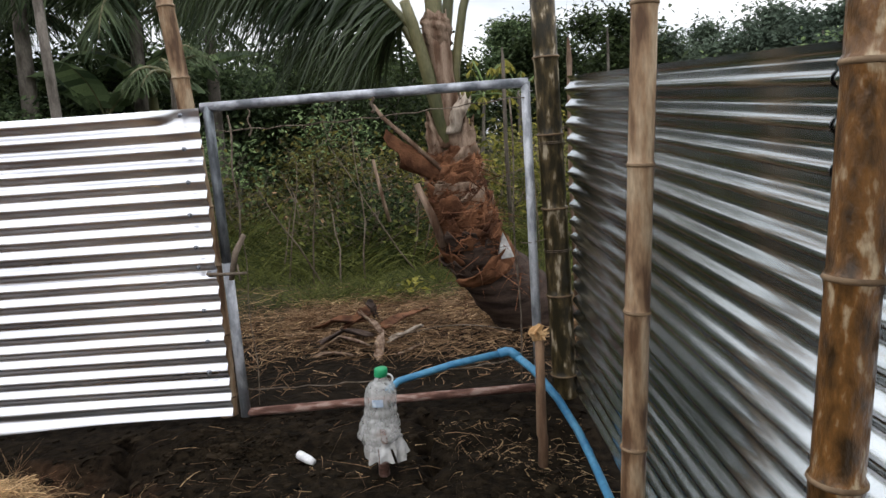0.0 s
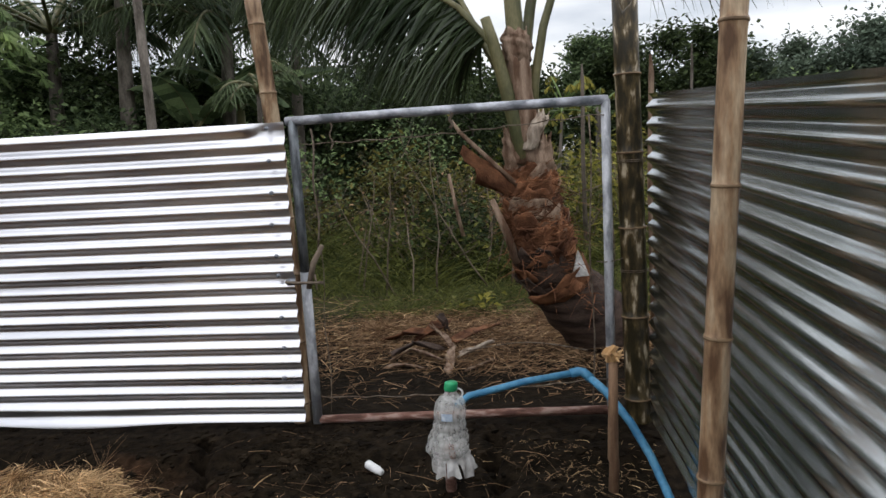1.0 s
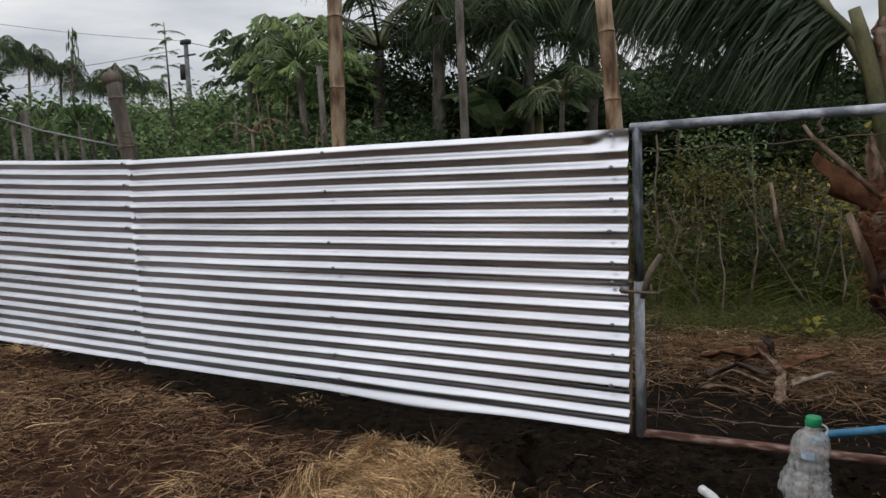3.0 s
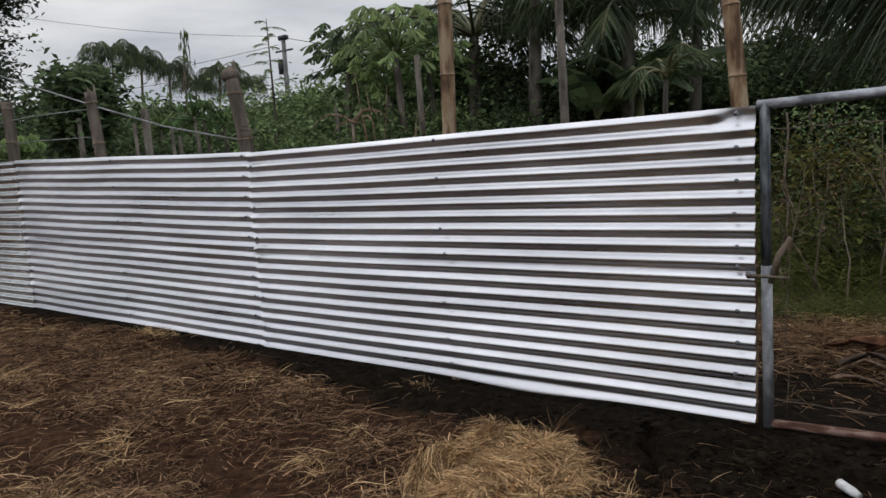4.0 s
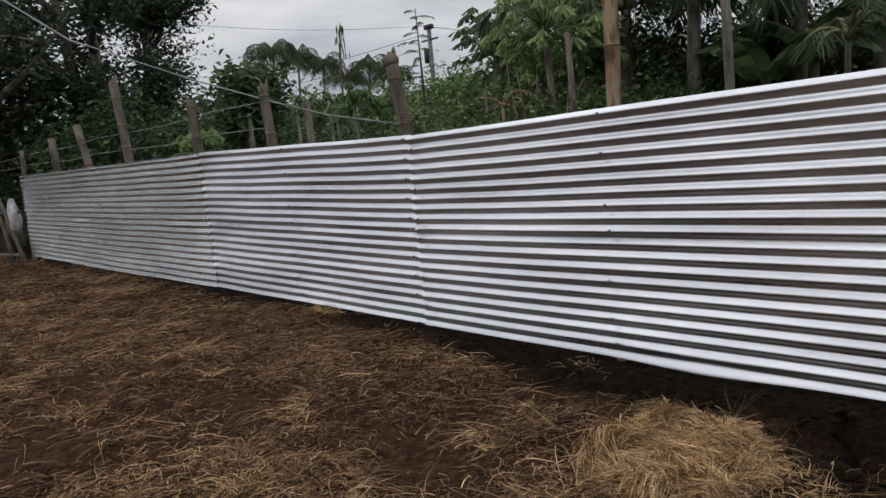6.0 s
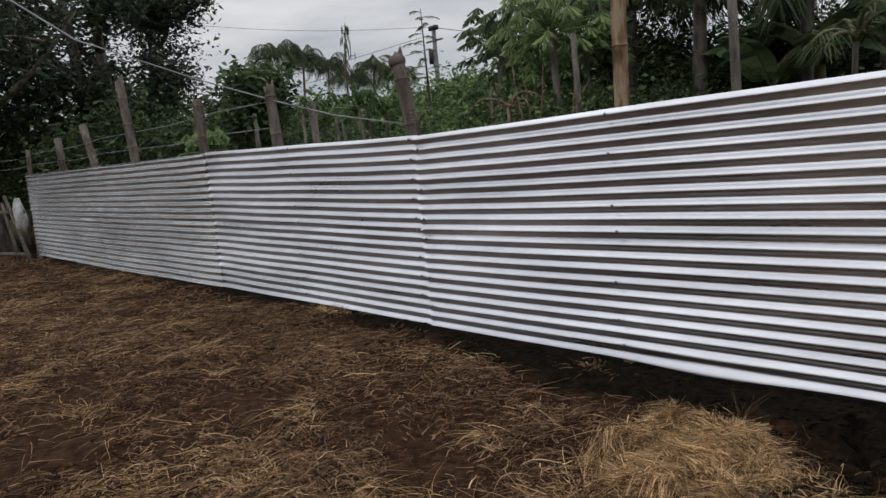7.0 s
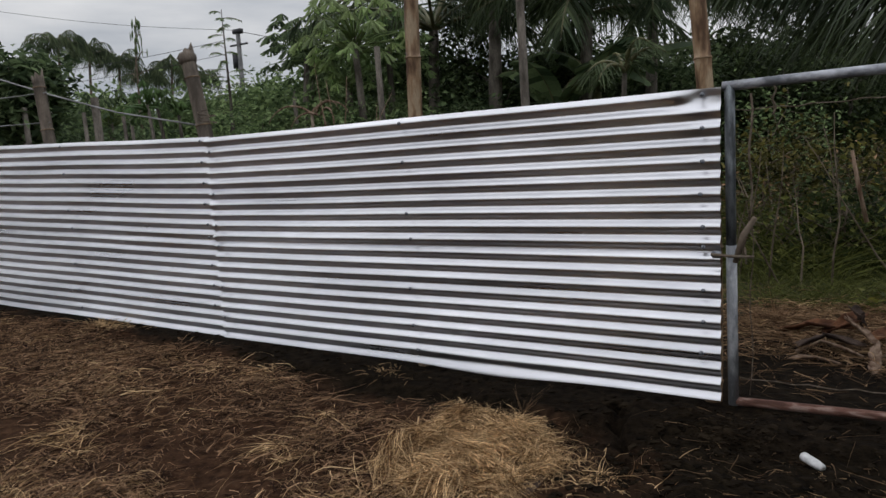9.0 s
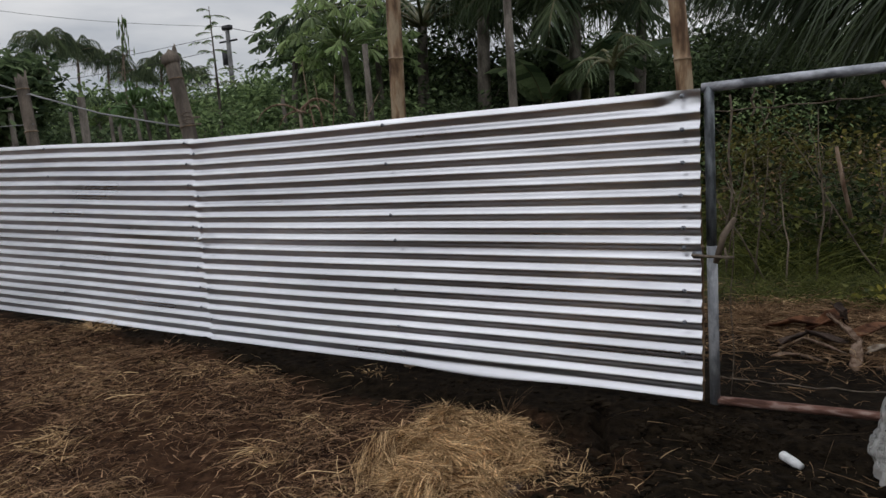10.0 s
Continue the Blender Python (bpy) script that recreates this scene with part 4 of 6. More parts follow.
# short broken stalks, long bent ones, loops that stand clear, and the loose rim
for n, reach, lo, hi, l0, l1, w0, w1, up, turn in ((6500, 1.0, -0.022, 0.010, 0.03, 0.08, 0.0020, 0.0044, 0.10, 1.9), (900, 0.92, -0.016, 0.012, 0.07, 0.15, 0.0018, 0.0034, 0.15, 1.8),
                                                 (700, 0.9, -0.01, 0.012, 0.06, 0.15, 0.0014, 0.0024, 0.55, 1.6), (1900, 1.22, -0.004, 0.006, 0.03, 0.12, 0.0014, 0.0028, 0.12, 1.6)):
    straws.append(curls(on_heap(n, reach, lo, hi), rng.uniform(l0, l1, n), rng.uniform(w0, w1, n), rng.normal(up, 0.28, n), rng.normal(0, turn, n)))
# locks of straw that lie together, each with its own lie
lock = on_heap(170, 0.95, -0.006, 0.020)
for p in lock:
    n = int(rng.integers(16, 40))
    a = rng.uniform(0, 6.28) + rng.normal(0, 0.28, n)
    side = rng.normal(0, 0.014, (n, 3)) * (1, 1, 0.5)
    ln = rng.uniform(0.07, 0.17)
    D = norm(np.stack([np.cos(a), np.sin(a), rng.normal(0.14, 0.14, n)], -1))
    bend = np.stack([np.full(n, rng.normal(0, 0.35)), np.full(n, rng.normal(0, 0.35)), -rng.uniform(0.15, 0.5, n)], -1) + rng.normal(0, 0.08, (n, 3))
    start = p + side - D * (ln * 0.5) + np.array((0, 0, 0.012))
    straws.append(blades(start, D, ln * rng.uniform(0.6, 1.2, n), rng.uniform(0.0018, 0.0034, n), bend, 5))
# combed bunches that fall over the near side
for cx, cy, dx, n in ((-0.93, -0.78, 0.50, 280), (-0.90, -0.84, 0.62, 120), (-0.62, -0.95, 0.3, 90)):
    px, py = rng.normal(cx, 0.032, n), rng.normal(cy, 0.05, n)
    D = norm(np.stack([rng.normal(dx, 0.14, n), rng.normal(-0.9, 0.15, n), rng.normal(0.10, 0.16, n)], -1))
    straws.append(blades(np.stack([px, py, ground_z(px, py) + 0.055 + rng.uniform(-0.03, 0.025, n)], -1), D, rng.uniform(0.16, 0.32, n), rng.uniform(0.0018, 0.0032, n), np.stack([rng.normal(0, 0.15, n), rng.normal(0, 0.1, n), -rng.uniform(0.2, 0.5, n)], -1), 5))
V, Q = join(straws)
quads_ob("straw", V, Q, M_STRAW, heap)
# thin dead weed stalks round the heap's far rim
weeds = []
for tx, ty, n, h in ((-1.02, -0.30, 34, 0.085), (-0.70, -0.26, 30, 0.09), (-0.86, -0.27, 16, 0.06), (-0.46, -0.36, 26, 0.07), (-0.38, -0.50, 24, 0.05)):
    a, rr = rng.uniform(0, 6.28, n), np.abs(rng.normal(0, 0.035, n))
    px, py = tx + rr * np.cos(a), ty + rr * np.sin(a)
    a = a + rng.normal(0, 1.3, n)
    D = norm(np.stack([np.cos(a), np.sin(a), rng.uniform(0.1, 1.5, n)], -1))
    weeds.append(blades(np.stack([px, py, ground_z(px, py)], -1), D, rng.uniform(0.4, 1.2, n) * h, np.full(n, 0.0016), rng.normal(0, 0.6, (n, 3)), 4))
V, Q = join(weeds)
tagged(quads_ob("dead_weeds", V, Q, M_LITTER), "thin dead brown weed stalks beside the straw heap", "dead weeds", kind="stuff")

# soil crumbs and clods on the bare ground
def lumps(x, y, lo, hi):
    n = len(x)
    oct_v = np.array([(1, 0, 0), (0, 1, 0), (-1, 0, 0), (0, -1, 0), (0.6, 0.6, 0.75), (-0.6, 0.6, 0.7), (-0.6, -0.6, 0.75), (0.6, -0.6, 0.7)])
    q = np.array([(4, 5, 6, 7), (0, 1, 5, 4), (1, 2, 6, 5), (2, 3, 7, 6), (3, 0, 4, 7)])
    r = rng.uniform(0, 1, n) ** 2.5 * (hi - lo) + lo
    V = oct_v[None] * r[:, None, None] * rng.uniform(0.65, 1.3, (n, 8, 3))
    c, s_ = np.cos(rng.uniform(0, 6.28, n)), np.sin(rng.uniform(0, 6.28, n))
    X = V[..., 0] * c[:, None] - V[..., 1] * s_[:, None] + x[:, None]
    Y = V[..., 0] * s_[:, None] + V[..., 1] * c[:, None] + y[:, None]
    Z = V[..., 2] * 0.8 + (ground_z(x, y) - r * 0.25)[:, None]
    return np.stack([X, Y, Z], -1).reshape(-1, 3), (np.arange(n)[:, None, None] * 8 + q[None]).reshape(-1, 4)


def soil_keep(x, y):
    return 0.25 + np.clip(wavy(x, y, 5, 31), 0, 1)


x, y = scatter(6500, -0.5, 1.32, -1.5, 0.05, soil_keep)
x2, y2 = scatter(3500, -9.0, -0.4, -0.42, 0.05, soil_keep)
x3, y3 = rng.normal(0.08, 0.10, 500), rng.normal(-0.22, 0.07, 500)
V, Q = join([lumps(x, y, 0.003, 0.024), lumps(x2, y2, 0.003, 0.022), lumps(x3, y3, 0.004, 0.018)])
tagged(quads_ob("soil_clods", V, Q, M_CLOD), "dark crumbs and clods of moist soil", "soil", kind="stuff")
x, y = scatter(1300, -0.45, 1.3, -1.6, 0.0, lambda x, y: 0.2 + np.clip(wavy(x, y, 3, 41), 0, 1))
V, Q = lying(x, y, 0.02, 0.09, 0.0015, 0.25, 0.01, 1.2)
x, y = scatter(1700, 0.65, 1.3, -1.15, -0.15, lambda x, y: np.clip(0.15 + wavy(x, y, 5, 43), 0.05, 1))
x2, y2 = scatter(500, -0.4, 0.7, -1.1, -0.35, lambda x, y: np.clip(wavy(x, y, 4, 47), 0.05, 1))
x, y = np.concatenate([x, x2]), np.concatenate([y, y2])
V2, Q2 = curls(np.stack([x, y, ground_z(x, y) + rng.uniform(0.003, 0.012, len(x))], -1), 0.012 + 0.08 * rng.random(len(x)) ** 2, rng.uniform(0.0010, 0.0021, len(x)), rng.normal(0.08, 0.2, len(x)), rng.normal(0, 2.2, len(x)))
tagged(quads_ob("root_bits", V2, Q2, M_STRAW), "pale curled roots and straw ends on dark soil", "straw", kind="stuff")
tagged(quads_ob("straw_bits", V, Q, M_LITTER), "loose bits of straw and roots on dark soil", "straw", kind="stuff")

# beyond the gate: litter, fallen frond, green turf
x, y = scatter(26000, -1.2, 2.6, 0.75, 2.6, lambda x, y: np.clip(1.15 - ((x - 0.75) / 1.3) ** 2 - ((y - 1.5) / 0.75) ** 2, 0.05, 1))
V, Q = lying(x, y, 0.06, 0.22, 0.0042, 0.22, 0.05)
tagged(quads_ob("leaf_litter", V, Q, M_LITTER), "brown dry palm litter spread under the coconut palm", "leaf litter", kind="stuff")
x, y = scatter(3200, -1.5, 2.6, 0.2, 0.95, lambda x, y: np.clip(y - 0.1, 0.05, 1) * 0.6)
V, Q = lying(x, y, 0.05, 0.2, 0.0035, 0.15, 0.01)
tagged(quads_ob("litter_bits", V, Q, M_LITTER), "thin scattered twigs and dry stalks on soil", "litter", kind="stuff")

x, y = scatter(1400, -0.7, 1.5, 0.8, 2.1, lambda x, y: np.clip(0.3 + wavy(x, y, 4, 77), 0.05, 1))
V, Q = curls(np.stack([x, y, ground_z(x, y) + rng.uniform(0.01, 0.06, len(x))], -1), rng.uniform(0.05, 0.20, len(x)), rng.uniform(0.0022, 0.0045, len(x)), rng.normal(0.1, 0.2, len(x)), rng.normal(0, 0.9, len(x)))
tagged(quads_ob("pale_litter", V, Q, M_STRAW), "pale dry leaf strips scattered among brown litter", "leaf litter", kind="stuff")

husk = tagged(empty("fallen_frond"), "broken dry palm frond butts in a heap", "dead frond")

def husk_strip(pts, w, curl, mat, seed, label=""):
    """A dry leaf base: a thin trough-shaped strip along pts, with torn ends and a twist."""
    g = random.Random(seed)
    pts = [Vector(p) for p in pts]
    s, rows, cols = Shape(), 12, 6
    for row in range(rows + 1):
        f = row / rows * (len(pts) - 1)
        i = min(int(f), len(pts) - 2)
        c, d = pts[i].lerp(pts[i + 1], f - i), (pts[i + 1] - pts[i]).normalized()
        sd = d.cross(Vector((0, 0, 1))).normalized()
        up = sd.cross(d)
        tw = 0.5 * math.sin(seed + row * 0.22)
        ww = w * (0.45 + 0.55 * math.sin(math.pi * (0.22 + 0.68 * row / rows))) * g.uniform(0.9, 1.08)
        for col in range(cols + 1):
            b = (col / cols - 0.5) * 2
            side, lift = b * ww, curl * ww * b * b + 0.004 * math.sin(col * 2.1 + row * 0.9 + seed)
            end = g.uniform(-0.02, 0.02) if row in (0, rows) else 0
            s.v.append(c + d * end + sd * (side * math.cos(tw) - lift * math.sin(tw)) + up * (side * math.sin(tw) * 0.6 + lift * math.cos(tw)))
    for row in range(rows):
        for col in range(cols):
            k = row * (cols + 1) + col
            s.f.append((k, k + 1, k + cols + 2, k + cols + 1))
    ob = s.ob("frond_butt", mat, husk, label=label)
    ob.modifiers.new("thickness", "SOLIDIFY").thickness = 0.007


for i, (pts, w, curl, mat) in enumerate((
        (((0.492, 0.988, 0.090), (0.431, 1.101, 0.120), (0.367, 1.149, 0.160)), 0.020, 0.40, M_SHEATH),
        (((0.487, 0.977, 0.080), (0.492, 0.87, 0.045), (0.485, 0.78, 0.012)), 0.026, 0.30, M_SHEATH),
        (((0.527, 0.922, 0.060), (0.606, 0.992, 0.070), (0.702, 1.070, 0.090)), 0.017, 0.60, M_SHEATH_PALE),
        (((0.167, 0.972, 0.020), (0.271, 0.993, 0.080), (0.438, 0.895, 0.050)), 0.016, 0.40, M_SHEATH),
        (((0.177, 0.979, 0.050), (0.281, 1.058, 0.090), (0.438, 1.000, 0.070)), 0.045, 0.30, M_PALMTRUNK),
        (((0.059, 1.309, 0.030), (0.204, 1.314, 0.080), (0.397, 1.235, 0.100)), 0.050, 0.35, M_FIBRE),
        (((0.274, 1.239, 0.060), (0.375, 1.264, 0.120), (0.421, 1.424, 0.130)), 0.045, 0.40, M_FIBRE),
        (((0.431, 1.291, 0.100), (0.413, 1.301, 0.150), (0.389, 1.352, 0.170)), 0.030, 0.50, M_PALMTRUNK),
        (((0.476, 1.204, 0.060), (0.583, 1.417, 0.060), (0.723, 1.682, 0.030)), 0.035, 0.30, M_FIBRE),
        (((0.155, 0.881, 0.015), (0.247, 0.879, 0.030), (0.359, 0.851, 0.015)), 0.018, 0.30, M_SHEATH),
        (((0.576, 0.819, 0.015), (0.647, 0.849, 0.030), (0.697, 0.965, 0.020)), 0.010, 0.40, M_SHEATH),
        )):
    husk_strip(pts, w, curl, mat, 3 + i, "bleached dry leaf base" if mat is M_SHEATH_PALE else "")
n = 900
px, py = rng.normal(0.0, 0.055, n), rng.normal(1.55, 0.05, n)
V, Q = blades(np.stack([px, py, ground_z(px, py) + rng.uniform(0, 0.06, n)], -1), norm(rng.normal(0, 1, (n, 3)) * (1, 1, 0.5)), rng.uniform(0.04, 0.12, n), np.full(n, 0.003), rng.normal(0, 0.5, (n, 3)), 3)
tagged(quads_ob("fibre_clump", V, Q, M_LITTER), "clump of brown coconut fibre on the grass", "fibre clump")


def standing(x, y, lo, hi, wid, lean=0.35, droop=0.5, segs=4):
    n = len(x)
    a = rng.uniform(0, 6.28, n)
    D = norm(np.stack([np.cos(a) * lean, np.sin(a) * lean, np.ones(n)], -1) + rng.normal(0, 0.12, (n, 3)))
    bend = np.stack([np.cos(a) * droop, np.sin(a) * droop, -rng.uniform(0.1, 0.7, n) * droop], -1)
    return blades(np.stack([x, y, ground_z(x, y)], -1), D, rng.uniform(lo, hi, n), np.full(n, wid), bend, segs)


x, y = scatter(30000, -3.0, 5.0, 1.9, 4.2, lambda x, y: np.clip(0.35 + 0.9 * wavy(x, y, 2.2, 51) + 0.25 * (y - 1.9), 0.02, 1))
x2, y2 = scatter(30000, -5.0, 9.0, 3.2, 7.5, lambda x, y: np.clip(0.55 + 0.6 * wavy(x, y, 1.2, 53), 0.05, 1))
x4, y4 = scatter(4500, -3.0, 4.5, 3.6, 6.2, lambda x, y: np.clip(0.3 + 0.9 * wavy(x, y, 1.6, 57), 0.0, 1))
x7, y7 = scatter(1500, -1.0, 1.0, 2.9, 3.7, lambda x, y: np.clip(0.2 + 1.2 * wavy(x, y, 2.4, 71), 0.02, 1))
x3, y3 = scatter(12000, 1.4, 16.0, 6.0, 18.0, lambda x, y: 0.8 + 0 * x)
V, Q = join([standing(x, y, 0.05, 0.22, 0.005, 0.5, 0.8), standing(x2, y2, 0.18, 0.52, 0.009, 0.45, 0.9), standing(x3, y3, 0.3, 0.8, 0.018, 0.3, 0.6, 3), standing(x4, y4, 0.4, 0.9, 0.012, 0.5, 0.8), standing(x7, y7, 0.22, 0.45, 0.015, 0.6, 0.7)])
tagged(quads_ob("green_grass", V, Q, M_GRASS), "long green grass and weeds beyond the gate", "grass", kind="stuff")


# ---- plants ----
ORIGIN = (0.5, -2.65)


def polar(theta, d):
    """A place d metres off at theta degrees to the west of north, as seen from the plot's corner."""
    return ORIGIN[0] - d * math.sin(radians(theta)), ORIGIN[1] + d * math.cos(radians(theta))


def limb_path(r, p, d, length, steps=5, wob=0.18, up=0.05):
    pts, p, d = [Vector(p)], Vector(p), Vector(d).normalized()
    for _ in range(steps):
        d = (d + Vector((r.gauss(0, wob), r.gauss(0, wob), r.gauss(up, wob * 0.6)))).normalized()
        p = p + d * (length / steps)
        pts.append(p.copy())
    return pts


def broad_tree(x, y, height, spread, seed, leaf=0.10, count=5000, mat=None, trunk_r=0.10, low=0.3, name="tree", label="", clump=0.55, bark=None, stems=1):
    """A tapered trunk with limbs and a crown of leaf clumps of uneven outline."""
    r, g = random.Random(seed), np.random.default_rng(seed)
    tree = tagged(empty(name), label or "dense dark green broadleaf tree", "tree")
    z0 = gz(x, y)
    wood, tips = Shape(), []
    for sidx in range(stems):
        ox = r.gauss(0, 0.25) * (stems > 1)
        tr = limb_path(r, (x + ox, y, z0 - 0.1), (r.gauss(0, 0.12) + ox * 0.3, r.gauss(0, 0.1), 1), height * 0.72, 7, 0.09, 0.06)
        wood.tube(tr, [trunk_r * (1 - 0.11 * i) for i in range(len(tr))], 8)
        for k in range(9):
            f = r.uniform(low, 1.0)
            i = min(int(f * 7), 6)
            p = tr[i].lerp(tr[i + 1], f * 7 - i)
            a = r.uniform(0, 6.28)
            ln = spread * r.uniform(0.55, 1.05) * (1.1 - 0.35 * f)
            lp = limb_path(r, p, (math.cos(a), math.sin(a), r.uniform(0.15, 0.9)), ln, 5, 0.2, 0.08)
            wood.tube(lp, [trunk_r * 0.42 * (1 - 0.17 * j) for j in range(len(lp))], 5)
            tips += lp[2:]
            for _ in range(2):
                q = lp[r.randint(2, 4)]
                sp = limb_path(r, q, (r.gauss(0, 1), r.gauss(0, 1), r.gauss(0.3, 0.5)), ln * 0.5, 3, 0.25, 0.05)
                wood.tube(sp, [trunk_r * 0.16, trunk_r * 0.12, trunk_r * 0.08, trunk_r * 0.04], 4)
                tips += sp[1:]
        tips += tr[5:]
    wood.ob("trunk", bark or M_BARK, tree)
    T = np.array([tuple(t) for t in tips])
    T = T[T[:, 2] < z0 + height * 1.02]
    pick = g.integers(0, len(T), count)
    C = T[pick] + g.normal(0, 1, (count, 3)) * (clump * g.uniform(0.4, 1.1, (len(T), 1)))[pick] * np.array((0.55, 0.55, 0.38))
    C[:, 2] = np.maximum(C[:, 2], z0 + 0.15)
    a = g.uniform(0, 6.28, count)
    D = norm(np.stack([np.cos(a), np.sin(a), g.uniform(-1.1, 0.25, count)], -1))
    Nn = norm(g.normal(0, 0.6, (count, 3)) + np.array((0, 0, 1)))
    V, Q = leaf_quads(C, D, Nn, leaf * g.uniform(0.6, 1.3, count), leaf * 0.5 * g.uniform(0.6, 1.3, count))
    quads_ob("crown", V, Q, mat or M_LEAF, tree)
    return tree


def frond_geo(pts, leaflet, count, droop, wid, g, flat=0.6, start=0.18):
    """Leaflets along a rachis given by pts."""
    P = np.array([tuple(p) for p in pts])
    seg = np.linalg.norm(np.diff(P, axis=0), axis=1)
    cum = np.concatenate([[0], np.cumsum(seg)]) / seg.sum()
    t = np.sort(g.uniform(start, 1.0, count))
    C = np.stack([np.interp(t, cum, P[:, k]) for k in range(3)], -1)
    T = norm(np.stack([np.interp(np.minimum(t + 0.03, 1), cum, P[:, k]) - np.interp(t - 0.03, cum, P[:, k]) for k in range(3)], -1))
    side = norm(np.cross(T, np.array((0, 0, 1.0))))
    sgn = np.where(np.arange(count) % 2 == 0, 1.0, -1.0)[:, None]
    D = norm(side * sgn * flat + T * 0.7 + np.array((0, 0, -droop)) + g.normal(0, 0.10, (count, 3)))
    L = leaflet * (0.35 + 1.0 * np.sin(np.pi * np.clip(t, 0.05, 0.97)) ** 0.7) * g.uniform(0.8, 1.1, count)
    bend = np.stack([0 * t, 0 * t, -np.full(count, 0.15 + droop * 0.30)], -1) + g.normal(0, 0.1, (count, 3))
    return blades(C, D, L, np.full(count, wid), bend, 3, tip=0.1)


def arch(p, az, length, rise, fall, n=12, el=70):
    """A frond's rachis that leaves p at azimuth az (degrees from +x) and elevation el, and arches over."""
    pts, q = [Vector(p)], Vector(p)
    h = Vector((math.cos(radians(az)), math.sin(radians(az)), 0))
    for i in range(n):
        e = radians(el - (el + fall) * ((i + 0.5) / n) ** rise)
        q = q + (h * math.cos(e) + Vector((0, 0, math.sin(e)))) * (length / n)
        pts.append(q.copy())
    return pts


def add_frond(palm, pts, r0, leaflet, count, droop, wid, seed, mat=None, pmat=None, flat=0.6, start=0.18):
    g = np.random.default_rng(seed)
    n = len(pts) - 1
    f = Shape().tube(pts, [r0 * (1 - 0.9 * i / n) + 0.003 for i in range(n + 1)], 7).ob("frond", pmat or M_PETIOLE, palm)
    V, Q = frond_geo(pts, leaflet, count, droop, wid, g, flat, start)
    tagged(quads_ob("foliage", V, Q, mat or M_FROND, f), kind="stuff")
    return f


# the young coconut palm right behind the gate
palm = tagged(empty("coconut_palm"), "young leaning coconut palm with a shaggy brown fibrous trunk", "palm tree")
tp = [(1.41, 1.42, -0.08), (1.345, 1.33, 0.05), (1.255, 1.20, 0.16), (1.145, 1.06, 0.30), (1.04, 0.955, 0.44), (0.975, 0.90, 0.58), (0.948, 0.88, 0.72), (0.925, 0.88, 0.84), (0.915, 0.88, 0.93), (0.912, 0.88, 1.04)]
tr_ = [0.215, 0.205, 0.192, 0.178, 0.16, 0.142, 0.135, 0.124, 0.105, 0.07]
fine_p, fine_r = [], []
for i in range(len(tp) - 1):
    for k in range(4):
        fine_p.append(Vector(tp[i]).lerp(Vector(tp[i + 1]), k / 4))
        fine_r.append((tr_[i] + (tr_[i + 1] - tr_[i]) * k / 4) * (1.05 if k == 0 else 0.985 if k == 2 else 1.0))
Shape().tube(fine_p, fine_r, 22).ob("trunk", M_PALMTRUNK, palm, label="dark ringed trunk base")
rp = random.Random(3)
# old leaf bases wrapped round the trunk
for i in range(60):
    f = rp.uniform(0.47, 0.98)
    j = min(int(f * (len(fine_p) - 1)), len(fine_p) - 2)
    c, d, rr = fine_p[j], (fine_p[j + 1] - fine_p[j]).normalized(), fine_r[j]
    a = rp.uniform(0, 6.28)
    u = d.orthogonal().normalized()
    v = d.cross(u)
    s = Shape()
    wd, ht = rp.uniform(0.6, 1.3), rp.uniform(0.06, 0.13)
    for row in range(5):
        for col in range(7):
            t, b = row / 4, col / 6 - 0.5
            ang = a + b * wd * 2 * (1 - 0.5 * t) + 0.25 * t
            out = rr * (1.02 + 0.02 * t) + 0.013 * t * t * (1 + math.sin(col * 1.3 + i * 2)) + 0.006 * rp.random() + 0.004 * math.sin(col * 2 + i)
            s.v.append(c + d * (t * ht - 0.03 + 0.012 * math.sin(col * 1.9 + i) + (rp.uniform(-0.022, 0.012) if row == 4 else 0)) + (u * math.cos(ang) + v * math.sin(ang)) * out)
    for row in range(4):
        for col in range(6):
            k = row * 7 + col
            s.f.append((k, k + 1, k + 8, k + 7))
    ob = s.ob("leaf_base", (M_FIBRE if rp.random() < 0.75 else M_SHEATH) if f > 0.6 else (M_PALMTRUNK if rp.random() < 0.7 else M_FIBRE), palm)
    md = ob.modifiers.new("thickness", "SOLIDIFY")
    md.thickness = 0.006
# loose fibre
n = 600
idx = rng.integers(12, len(fine_p) - 1, n)
C = np.array([tuple(p) for p in fine_p])[idx]
a = rng.uniform(0, 6.28, n)
O = np.stack([np.cos(a), np.sin(a), 0 * a], -1)
V, Q = blades(C + O * (np.array(fine_r)[idx] * 0.99)[:, None], norm(np.stack([-np.sin(a), np.cos(a), 0 * a], -1) * rng.choice([-1, 1], n)[:, None] + O * 0.35 + rng.normal(0, 0.35, (n, 3))), rng.uniform(0.04, 0.16, n), np.full(n, 0.006), rng.normal(0, 0.4, (n, 3)) - np.array((0, 0, 0.4)), 3)
quads_ob("fibre", V, Q, M_FIBRE, palm, label="loose brown fibre strands")
n = 1500
idx = rng.integers(18, len(fine_p) - 2, n)
C, R_ = np.array([tuple(p) for p in fine_p])[idx], np.array(fine_r)[idx] * rng.uniform(1.03, 1.14, n)
a = rng.uniform(0, 6.28, n)
O, T_ = np.stack([np.cos(a), np.sin(a), 0 * a], -1), np.stack([-np.sin(a), np.cos(a), 0 * a], -1)
lean_ = rng.normal(0.25, 0.35, n)
